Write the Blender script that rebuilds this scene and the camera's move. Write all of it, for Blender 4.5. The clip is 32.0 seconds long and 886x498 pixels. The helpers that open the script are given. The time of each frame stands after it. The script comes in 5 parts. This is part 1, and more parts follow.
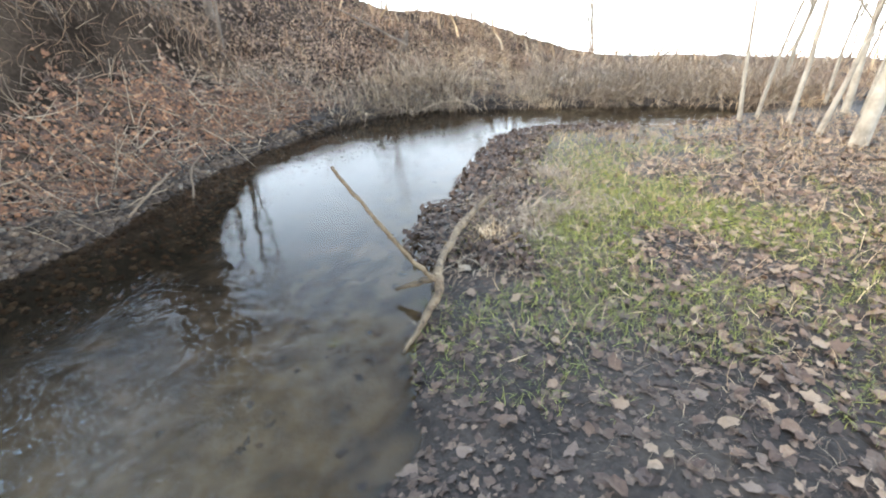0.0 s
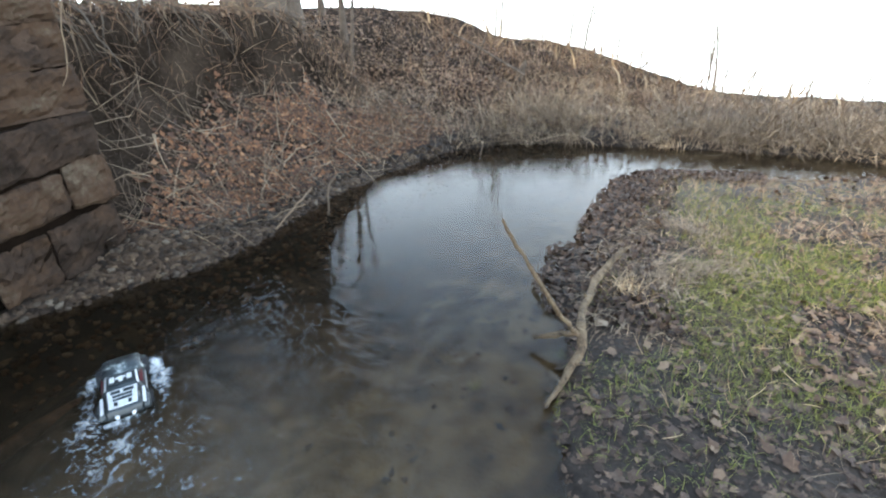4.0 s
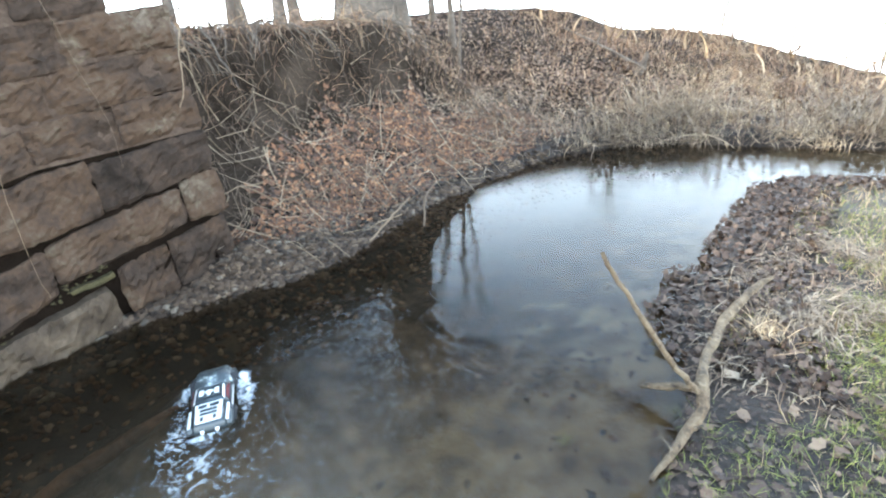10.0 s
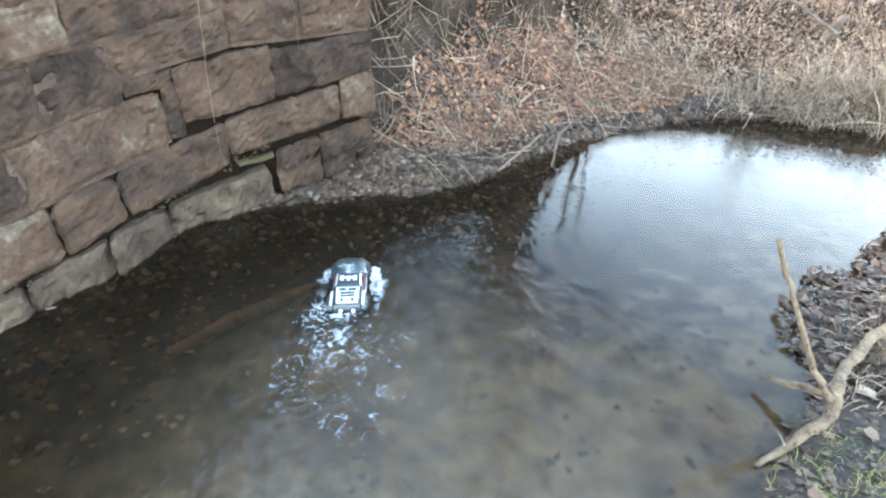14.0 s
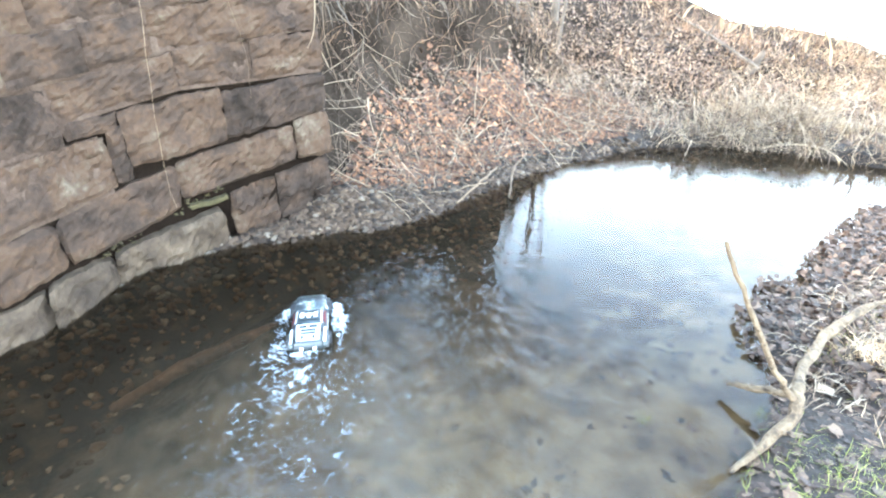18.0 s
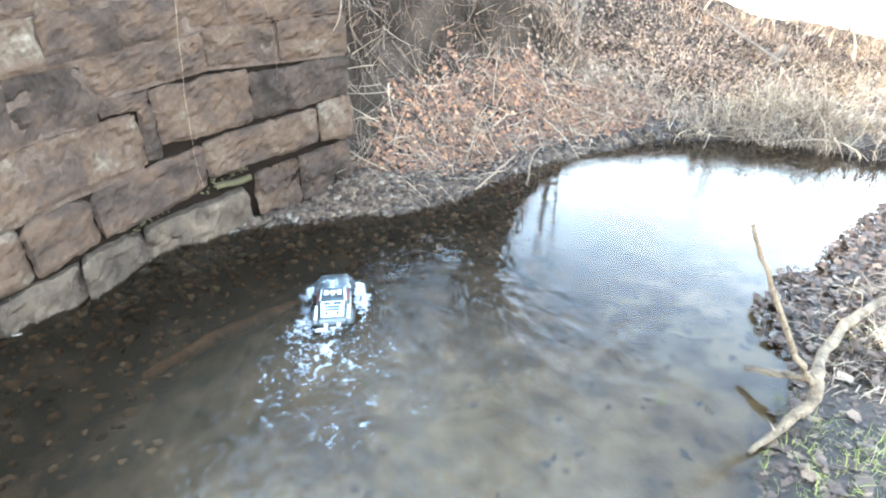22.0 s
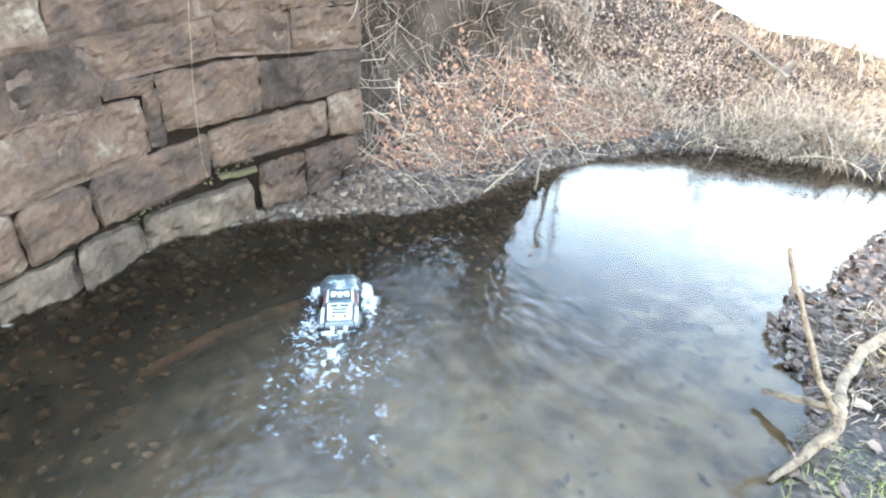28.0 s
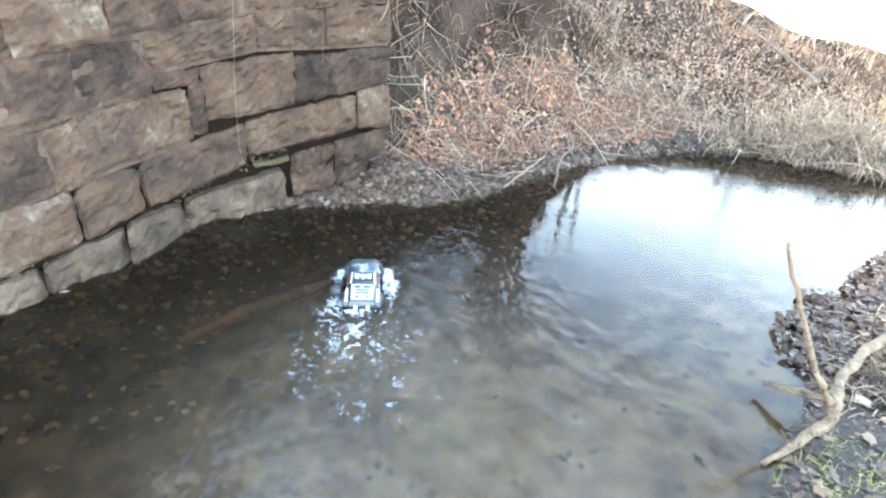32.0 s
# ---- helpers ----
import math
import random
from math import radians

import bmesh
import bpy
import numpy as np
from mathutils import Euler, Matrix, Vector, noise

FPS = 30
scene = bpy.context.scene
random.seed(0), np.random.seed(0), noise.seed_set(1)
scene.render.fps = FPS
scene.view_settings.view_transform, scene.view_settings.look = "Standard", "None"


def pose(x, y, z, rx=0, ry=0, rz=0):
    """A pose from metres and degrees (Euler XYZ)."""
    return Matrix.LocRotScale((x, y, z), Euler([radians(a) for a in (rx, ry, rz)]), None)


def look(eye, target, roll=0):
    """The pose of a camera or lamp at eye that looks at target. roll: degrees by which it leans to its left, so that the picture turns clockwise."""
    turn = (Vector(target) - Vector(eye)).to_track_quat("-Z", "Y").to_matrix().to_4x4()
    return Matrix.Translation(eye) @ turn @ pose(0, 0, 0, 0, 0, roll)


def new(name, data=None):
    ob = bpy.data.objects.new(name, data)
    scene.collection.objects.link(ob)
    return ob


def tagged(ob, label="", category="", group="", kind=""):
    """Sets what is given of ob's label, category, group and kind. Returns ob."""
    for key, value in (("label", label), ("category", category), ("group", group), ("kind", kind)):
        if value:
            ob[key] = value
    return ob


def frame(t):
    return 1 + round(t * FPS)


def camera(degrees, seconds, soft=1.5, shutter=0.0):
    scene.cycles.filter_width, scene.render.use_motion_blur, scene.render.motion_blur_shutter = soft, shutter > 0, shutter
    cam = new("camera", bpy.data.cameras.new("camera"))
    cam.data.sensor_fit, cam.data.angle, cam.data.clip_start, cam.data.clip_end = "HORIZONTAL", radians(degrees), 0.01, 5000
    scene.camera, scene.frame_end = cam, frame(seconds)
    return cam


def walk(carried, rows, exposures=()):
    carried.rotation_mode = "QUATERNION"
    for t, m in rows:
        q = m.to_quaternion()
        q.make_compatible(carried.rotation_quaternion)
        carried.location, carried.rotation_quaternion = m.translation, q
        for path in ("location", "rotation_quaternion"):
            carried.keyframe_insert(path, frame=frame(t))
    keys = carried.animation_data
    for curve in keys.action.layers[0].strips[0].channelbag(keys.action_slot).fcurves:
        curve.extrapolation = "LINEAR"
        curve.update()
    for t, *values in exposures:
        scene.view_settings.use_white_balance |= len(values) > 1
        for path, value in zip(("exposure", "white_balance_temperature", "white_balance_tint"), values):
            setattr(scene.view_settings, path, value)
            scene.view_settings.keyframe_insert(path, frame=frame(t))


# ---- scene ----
cam = camera(86, 32.0, soft=2.2)
PATH = [
    (0, (0.685, 0.32, 1.758), (0.011, 1.961, 0.835), -2.3),
    (0.5, (0.672, 0.389, 1.665), (-0.022, 2.036, 0.767), -1.8),
    (1, (0.614, 0.384, 1.619), (-0.106, 2.021, 0.723), -1.2),
    (1.5, (0.473, 0.346, 1.695), (-0.322, 1.966, 0.833), 0.1),
    (2, (0.406, 0.317, 1.754), (-0.429, 1.928, 0.912), 0.7),
    (2.5, (0.347, 0.266, 1.823), (-0.528, 1.859, 0.987), 0.2),
    (3, (0.314, 0.223, 1.887), (-0.61, 1.783, 1.042), 0.1),
    (3.5, (0.287, 0.189, 1.929), (-0.663, 1.725, 1.07), -0.2),
    (5.5, (0.216, 0.125, 1.994), (-0.822, 1.626, 1.175), -0.4),
    (6, (0.224, 0.138, 1.976), (-0.841, 1.623, 1.163), -0.2),
    (6.5, (0.157, 0.087, 1.993), (-0.92, 1.553, 1.161), 0.1),
    (7, (0.144, 0.071, 1.999), (-0.962, 1.513, 1.162), 0.1),
    (7.5, (0.148, 0.098, 2.008), (-0.986, 1.521, 1.178), -0.7),
    (8, (0.157, 0.136, 2.009), (-1.005, 1.539, 1.183), -2.3),
    (8.5, (0.188, 0.189, 2.004), (-1.013, 1.563, 1.185), -4.0),
    (9, (0.217, 0.254, 1.992), (-0.977, 1.603, 1.125), -4.6),
    (9.5, (0.162, 0.357, 2.009), (-1.07, 1.679, 1.153), -6.5),
    (10, (0.163, 0.514, 1.968), (-1.162, 1.757, 1.131), -4.8),
    (10.5, (0.196, 0.648, 1.987), (-1.123, 1.857, 1.095), -5.1),
    (11, (0.23, 0.71, 1.996), (-1.117, 1.816, 1.015), -5.5),
    (11.5, (0.242, 0.652, 2.004), (-1.204, 1.588, 0.986), -5.6),
    (12, (0.256, 0.577, 2.036), (-1.246, 1.391, 0.997), -3.4),
    (12.5, (0.248, 0.592, 2.071), (-1.25, 1.373, 1.001), -1.5),
    (13, (0.215, 0.49, 2.043), (-1.255, 1.27, 0.934), 1.9),
    (13.5, (0.132, 0.35, 2.025), (-1.317, 1.168, 0.916), 3.1),
    (14, (0.01, 0.18, 2.03), (-1.418, 1.065, 0.945), 2.4),
    (14.5, (-0.055, 0.105, 1.998), (-1.446, 1.042, 0.909), 1.9),
    (16.5, (-0.02, 0.148, 1.963), (-1.459, 1.142, 0.993), 4.2),
    (17, (0.026, 0.227, 1.951), (-1.396, 1.245, 0.981), 2.3),
    (17.5, (0.046, 0.202, 1.931), (-1.388, 1.245, 1.006), 0.2),
    (18, (0.051, 0.193, 1.936), (-1.378, 1.244, 1.011), 1.3),
    (18.5, (0.047, 0.127, 1.923), (-1.399, 1.193, 1.043), 1.8),
    (19, (0.063, 0.14, 1.916), (-1.397, 1.193, 1.045), 2.4),
    (19.5, (0.058, 0.118, 1.903), (-1.379, 1.176, 1.0), 2.4),
    (20, (0.068, 0.122, 1.903), (-1.371, 1.164, 0.984), 2.4),
    (20.5, (0.101, 0.143, 1.881), (-1.325, 1.189, 0.947), 1.7),
    (21, (0.1, 0.146, 1.88), (-1.337, 1.172, 0.94), 1.1),
    (21.5, (0.081, 0.114, 1.886), (-1.335, 1.133, 0.907), 2.6),
    (22, (0.061, 0.072, 1.891), (-1.376, 1.087, 0.938), 2.1),
    (22.5, (0.08, 0.073, 1.891), (-1.383, 1.074, 0.965), 3.3),
    (23, (0.108, 0.1, 1.902), (-1.352, 1.084, 0.954), 5.8),
    (23.5, (0.118, 0.085, 1.932), (-1.338, 1.071, 0.978), 6.2),
    (24, (0.162, 0.045, 1.885), (-1.284, 1.019, 0.905), 4.2),
    (24.5, (0.163, -0.063, 1.884), (-1.275, 0.88, 0.863), 5.9),
    (25, (0.204, -0.01, 1.834), (-1.19, 0.916, 0.739), 8.7),
    (25.5, (0.177, 0.037, 1.814), (-1.208, 0.958, 0.703), 10.6),
    (26, (-0.022, -0.042, 1.881), (-1.452, 0.947, 0.893), 5.6),
    (26.5, (-0.142, -0.04, 1.908), (-1.576, 0.974, 0.951), 5.5),
    (28.5, (-0.082, 0.032, 1.878), (-1.477, 1.09, 0.911), 5.2),
    (29, (-0.031, 0.068, 1.877), (-1.411, 1.143, 0.906), 4.9),
    (29.5, (0.041, 0.161, 1.875), (-1.329, 1.228, 0.882), 3.6),
    (30, (0.078, 0.153, 1.877), (-1.329, 1.194, 0.909), 2.4),
    (30.5, (0.122, 0.18, 1.879), (-1.295, 1.184, 0.887), 5.3),
    (31, (0.084, 0.097, 1.916), (-1.341, 1.08, 0.914), 5.8),
    (31.5, (0.079, 0.035, 1.921), (-1.349, 1.019, 0.924), 6.0),
    (32, (0.056, -0.079, 1.911), (-1.396, 0.89, 0.935), 6.0),
]
walk(cam, [(t, look(eye, target, roll)) for t, eye, target, roll in PATH],
     exposures=[(0, 0.34, 6540, 8), (2, 0.10, 6520, 8), (3.5, -0.12, 6500, 7), (6, -0.36, 6340, 6), (9, 0.26, 6250, 5), (11, 0.98, 6150, 4), (13, 1.05, 6120, 4), (14.5, 1.05, 6120, 4), (17, 1.68, 6100, 4), (19, 1.85, 6100, 4), (20, 1.88, 6100, 4), (22, 1.67, 6050, 4), (26, 1.54, 6050, 4), (29, 1.80, 6050, 4), (30.5, 1.84, 6050, 4), (32, 1.52, 6050, 4)])

# ---- light ----
SUN_AZ, SUN_EL = radians(-126), radians(28)          # azimuth from +y towards +x
world = bpy.data.worlds.new("world")
scene.world = world
world.use_nodes = True
wn = world.node_tree.nodes
sky = wn.new("ShaderNodeTexSky")
sky.sky_type, sky.sun_disc = "NISHITA", False
sky.sun_elevation, sky.sun_rotation = SUN_EL, SUN_AZ
sky.air_density, sky.dust_density, sky.ozone_density = 1.0, 0.8, 1.0
wn["Background"].inputs["Strength"].default_value = 0.15
haze = wn.new("ShaderNodeMix")                       # thin bright winter cloud over the clear sky
haze.data_type, haze.blend_type = "RGBA", "ADD"
haze.inputs[0].default_value = 1.0
co_w, sep_w, rise, tint = wn.new("ShaderNodeTexCoord"), wn.new("ShaderNodeSeparateXYZ"), wn.new("ShaderNodeMapRange"), wn.new("ShaderNodeMix")
rise.interpolation_type = "SMOOTHSTEP"
rise.inputs["From Min"].default_value, rise.inputs["From Max"].default_value = 0.0, 0.74
tint.data_type = "RGBA"
tint.inputs[6].default_value, tint.inputs[7].default_value = (35, 38.2, 41.5, 1), (6.5, 9.35, 13.6, 1)   # bright low cloud, bluer overhead
world.node_tree.links.new(co_w.outputs["Generated"], sep_w.inputs[0])
world.node_tree.links.new(sep_w.outputs["Z"], rise.inputs["Value"])
world.node_tree.links.new(rise.outputs["Result"], tint.inputs[0])
world.node_tree.links.new(tint.outputs[2], haze.inputs[7])
world.node_tree.links.new(sky.outputs["Color"], haze.inputs[6])
world.node_tree.links.new(haze.outputs[2], wn["Background"].inputs["Color"])
sun = new("sun", bpy.data.lights.new("sun", "SUN"))
sun.data.energy, sun.data.angle, sun.data.color = 4.8, radians(10), (1.0, 0.90, 0.76)
sun_way = Vector((math.sin(SUN_AZ) * math.cos(SUN_EL), math.cos(SUN_AZ) * math.cos(SUN_EL), math.sin(SUN_EL)))
sun.matrix_world = look((0, 0, 20), Vector((0, 0, 20)) - sun_way)

# ---- materials ----
def material(name, stops, scale=6.0, rough=0.8, bump=0.3, fine=40.0, island=False, metallic=0.0, per_object=False, rough_to=None, coat=0.0, spread=0.9, mottle=0.35, specular=0.5):
    """A surface of two noises: a broad one that runs through the colour stops and a fine one for grain and relief."""
    m = bpy.data.materials.new(name)
    m.use_nodes = True
    nt = m.node_tree
    n, l = nt.nodes, nt.links
    b = n["Principled BSDF"]
    co = n.new("ShaderNodeTexCoord")
    big, small = n.new("ShaderNodeTexNoise"), n.new("ShaderNodeTexNoise")
    big.inputs["Scale"].default_value, small.inputs["Scale"].default_value = scale, fine
    big.inputs["Detail"].default_value, small.inputs["Detail"].default_value = 6, 5
    for t in (big, small):
        l.new(co.outputs["Object"], t.inputs["Vector"])
    ramp = n.new("ShaderNodeValToRGB")
    els = ramp.color_ramp.elements
    while len(els) < len(stops):
        els.new(0.5)
    for e, (p, c) in zip(els, stops):
        e.position, e.color = p, (*c, 1)
    mixv = n.new("ShaderNodeMath")
    mixv.operation = "MULTIPLY_ADD"
    l.new(small.outputs["Fac"], mixv.inputs[0])
    mixv.inputs[1].default_value = 0.5
    if island or per_object:
        src = n.new("ShaderNodeNewGeometry").outputs["Random Per Island"] if island else n.new("ShaderNodeObjectInfo").outputs["Random"]
        add = n.new("ShaderNodeMath")
        add.operation = "MULTIPLY_ADD"
        l.new(big.outputs["Fac"], add.inputs[0])
        add.inputs[1].default_value = mottle
        sub = n.new("ShaderNodeMath")
        sub.operation = "MULTIPLY_ADD"
        l.new(src, sub.inputs[0])
        sub.inputs[1].default_value, sub.inputs[2].default_value = spread, 0.25 - 0.5 * mottle - 0.5 * spread
        l.new(sub.outputs[0], add.inputs[2])
        l.new(add.outputs[0], mixv.inputs[2])
    else:
        sh = n.new("ShaderNodeMath")
        sh.operation = "SUBTRACT"
        l.new(big.outputs["Fac"], sh.inputs[0])
        sh.inputs[1].default_value = 0.25
        l.new(sh.outputs[0], mixv.inputs[2])
    l.new(mixv.outputs[0], ramp.inputs["Fac"])
    l.new(ramp.outputs["Color"], b.inputs["Base Color"])
    b.inputs["Metallic"].default_value, b.inputs["Specular IOR Level"].default_value = metallic, specular
    b.inputs["Coat Weight"].default_value = coat
    if rough_to is None:
        b.inputs["Roughness"].default_value = rough
    else:
        mr = n.new("ShaderNodeMapRange")
        l.new(big.outputs["Fac"], mr.inputs["Value"])
        mr.inputs["To Min"].default_value, mr.inputs["To Max"].default_value = rough, rough_to
        l.new(mr.outputs["Result"], b.inputs["Roughness"])
    if bump:
        bp = n.new("ShaderNodeBump")
        bp.inputs["Strength"].default_value = bump
        bp.inputs["Distance"].default_value = 0.02
        l.new(small.outputs["Fac"], bp.inputs["Height"])
        l.new(bp.outputs["Normal"], b.inputs["Normal"])
    return m


M_SOIL = material("soil", [(0.25, (0.0112, 0.0076, 0.00576)), (0.5, (0.0304, 0.02204, 0.01656)), (0.8, (0.068, 0.0494, 0.03528))], 1.6, 0.9, 0.6, 30, rough_to=0.35, specular=0.25)
def silt(m):
    """Under water the soil gives way to pale silt on the meadow's side, growing darker towards the wall's side."""
    n, l = m.node_tree.nodes, m.node_tree.links
    b = n["Principled BSDF"]
    was = b.inputs["Base Color"].links[0].from_socket
    pos, sep = n.new("ShaderNodeNewGeometry"), n.new("ShaderNodeSeparateXYZ")
    l.new(pos.outputs["Position"], sep.inputs[0])
    deep, side, nz, ramp, mix, mul = n.new("ShaderNodeMapRange"), n.new("ShaderNodeMapRange"), n.new("ShaderNodeTexNoise"), n.new("ShaderNodeValToRGB"), n.new("ShaderNodeMix"), n.new("ShaderNodeMath")
    l.new(sep.outputs["Z"], deep.inputs["Value"])
    deep.inputs["From Min"].default_value, deep.inputs["From Max"].default_value = 0.01, -0.05
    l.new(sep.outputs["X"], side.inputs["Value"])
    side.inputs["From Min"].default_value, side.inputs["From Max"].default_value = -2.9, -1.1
    # shifts the bed's ramp: darker towards the wall, paler towards the meadow
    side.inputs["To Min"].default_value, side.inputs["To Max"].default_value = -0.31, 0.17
    nz.inputs["Scale"].default_value, nz.inputs["Detail"].default_value = 4.5, 8
    l.new(pos.outputs["Position"], nz.inputs["Vector"])
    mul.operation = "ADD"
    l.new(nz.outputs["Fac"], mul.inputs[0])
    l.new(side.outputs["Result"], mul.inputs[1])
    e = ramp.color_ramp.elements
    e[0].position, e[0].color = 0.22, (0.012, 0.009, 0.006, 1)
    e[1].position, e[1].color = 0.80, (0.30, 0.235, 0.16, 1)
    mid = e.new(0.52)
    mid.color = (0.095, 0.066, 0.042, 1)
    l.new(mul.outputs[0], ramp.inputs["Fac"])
    mix.data_type = "RGBA"
    l.new(deep.outputs["Result"], mix.inputs[0])
    l.new(was, mix.inputs[6])
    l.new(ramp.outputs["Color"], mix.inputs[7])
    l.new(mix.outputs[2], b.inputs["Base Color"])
    for socket, near, far in (("Specular IOR Level", 0.18, 0.02), ("Roughness", 0.55, 0.97)):
        dry = n.new("ShaderNodeMapRange")
        l.new(sep.outputs["Z"], dry.inputs["Value"])
        dry.inputs["From Min"].default_value, dry.inputs["From Max"].default_value = 0.18, 0.45
        dry.inputs["To Min"].default_value, dry.inputs["To Max"].default_value = near, far
        l.new(dry.outputs["Result"], b.inputs[socket])


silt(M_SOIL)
M_BARK_PALE = material("pale_bark", [(0.2, (0.13, 0.105, 0.08)), (0.5, (0.28, 0.235, 0.18)), (0.9, (0.42, 0.37, 0.30))], 5.0, 0.95, 0.7, 22)
M_STONE = material("sandstone", [(0.08, (0.0157, 0.01067, 0.007435)), (0.32, (0.03588, 0.02429, 0.01784)), (0.48, (0.05458, 0.03533, 0.02453)), (0.60, (0.07251, 0.04342, 0.02677)), (0.74, (0.08449, 0.05886, 0.04015)), (0.95, (0.1606, 0.1288, 0.09293))], 4.5, 0.92, 0.85, 30, per_object=True, spread=0.34, mottle=1.1, specular=0.15)
M_STONE_WET = material("weathered_stone", [(0.12, (0.01657, 0.01066, 0.006633)), (0.42, (0.04836, 0.03259, 0.02092)), (0.65, (0.07939, 0.0551, 0.03519)), (0.95, (0.1485, 0.1066, 0.07039))], 4.5, 0.85, 0.9, 30, per_object=True, spread=0.3, mottle=1.3, specular=0.25)
M_MOSS = material("moss", [(0.2, (0.02675, 0.02067, 0.006912)), (0.6, (0.06688, 0.05168, 0.01814)), (0.9, (0.1137, 0.08269, 0.03672))], 9.0, 0.95, 0.9, 60)
M_BACKING = material("joint_backing", [(0.2, (0.004948, 0.003402, 0.002416)), (0.8, (0.01484, 0.009828, 0.006902))], 8.0, 0.98, 0.5, 50, specular=0.03)
M_PLASTER = material("lime_mortar", [(0.2, (0.0432, 0.02808, 0.02052)), (0.5, (0.07488, 0.05054, 0.03694)), (0.85, (0.1224, 0.08705, 0.0643))], 6.0, 0.97, 0.9, 40, specular=0.08)
M_GRAVEL = material("gravel", [(0.08, (0.01612, 0.009496, 0.005386)), (0.35, (0.03845, 0.02278, 0.01294)), (0.65, (0.0589, 0.03703, 0.02262)), (0.92, (0.0868, 0.05792, 0.03699)), (1.0, (0.1612, 0.1116, 0.07181))], 9.0, 0.75, 0.4, 60, island=True, spread=0.95, specular=0.3)
M_ROOT = material("root", [(0.0, (0.02205, 0.01292, 0.007854)), (0.6, (0.06247, 0.03747, 0.02244)), (1.0, (0.1617, 0.1034, 0.06171))], 3.0, 0.85, 0.0, 20, island=True)
M_BED_STONE = material("brown_stream_stone", [(0.08, (0.020, 0.012, 0.008)), (0.4, (0.060, 0.036, 0.022)), (0.75, (0.12, 0.072, 0.044)), (1.0, (0.22, 0.165, 0.12))], 9.0, 0.8, 0.4, 60, island=True, spread=0.95, specular=0.2)
M_LEAF_ORANGE = material("dry_leaf", [(0.05, (0.02714, 0.0141, 0.00855)), (0.42, (0.0783, 0.03625, 0.01805)), (0.68, (0.1514, 0.06445, 0.02755)), (0.88, (0.2506, 0.1108, 0.0475)), (1.0, (0.3967, 0.2215, 0.114))], 12, 0.75, 0.3, 70, island=True)
M_LEAF_WET = material("wet_leaf", [(0.05, (0.02388, 0.01361, 0.008714)), (0.40, (0.06209, 0.03629, 0.02346)), (0.62, (0.08956, 0.05262, 0.03352)), (0.78, (0.095, 0.063, 0.044)), (1.0, (0.203, 0.127, 0.0791))], 12, 0.8, 0.3, 70, island=True, rough_to=0.45, specular=0.35)
M_LEAF_TAN = material("tan_leaf", [(0.0, (0.0574, 0.02888, 0.01728)), (0.5, (0.1476, 0.0836, 0.04752)), (1.0, (0.2788, 0.1862, 0.1152))], 12, 0.7, 0.3, 70, island=True)
M_GRASS = material("green_grass", [(0.0, (0.08413, 0.1022, 0.01364)), (0.5, (0.1948, 0.209, 0.03224)), (1.0, (0.3542, 0.3251, 0.0744))], 2.0, 0.6, 0.0, 20, island=True)
M_STRAW = material("straw", [(0.0, (0.1762, 0.108, 0.05785)), (0.5, (0.4405, 0.2923, 0.163)), (1.0, (0.7929, 0.5847, 0.3576))], 3.0, 0.8, 0.0, 20, island=True)
M_BRAMBLE = material("bramble", [(0.0, (0.0864, 0.04513, 0.02688)), (0.5, (0.2376, 0.1355, 0.07616)), (1.0, (0.4536, 0.3009, 0.1792))], 3.0, 0.8, 0.0, 20, island=True)
M_TWIG = material("bare_twig", [(0.0, (0.05508, 0.0366, 0.02218)), (0.5, (0.1652, 0.1098, 0.06586)), (1.0, (0.3488, 0.2603, 0.168))], 4.0, 0.85, 0.3, 50, per_object=True)
M_STEM = material("dead_stem", [(0.0, (0.06545, 0.04183, 0.0264)), (0.5, (0.187, 0.1263, 0.08)), (1.0, (0.4301, 0.3312, 0.224))], 3.0, 0.8, 0.0, 20, island=True)
M_BARK = material("bark", [(0.2, (0.0432, 0.03128, 0.02304)), (0.5, (0.108, 0.0816, 0.0608)), (0.9, (0.1944, 0.1564, 0.1184))], 5.0, 0.95, 0.9, 18)
M_COBBLE = material("cobble", [(0.08, (0.02945, 0.02063, 0.01389)), (0.4, (0.0631, 0.04494, 0.03157)), (0.75, (0.09676, 0.07514, 0.05557)), (1.0, (0.2103, 0.1695, 0.1263))], 9.0, 0.75, 0.5, 60, per_object=True, specular=0.35)
M_LEAF_LOOSE = material("loose_leaf", [(0.0, (0.03726, 0.01801, 0.01115)), (0.4, (0.07452, 0.03988, 0.02453)), (0.75, (0.1118, 0.06754, 0.04461)), (1.0, (0.1863, 0.1222, 0.08085))], 12, 0.5, 0.3, 70, per_object=True)
M_RUST = material("rusty_bark", [(0.2, (0.03, 0.014, 0.008)), (0.5, (0.085, 0.040, 0.021)), (0.9, (0.17, 0.088, 0.046))], 7.0, 0.8, 0.6, 35)
M_LOG = material("weathered_wood", [(0.28, (0.04082, 0.02542, 0.01445)), (0.45, (0.1542, 0.1, 0.05504)), (0.62, (0.2087, 0.1435, 0.08256)), (0.85, (0.3629, 0.2706, 0.1651))], 11.0, 0.8, 1.0, 60)
M_LOG_GREY = material("grey_bark", [(0.28, (0.03578, 0.02331, 0.0136)), (0.45, (0.1342, 0.09044, 0.051)), (0.62, (0.1901, 0.1305, 0.07481)), (0.85, (0.3578, 0.261, 0.1564))], 11.0, 0.85, 1.0, 50)


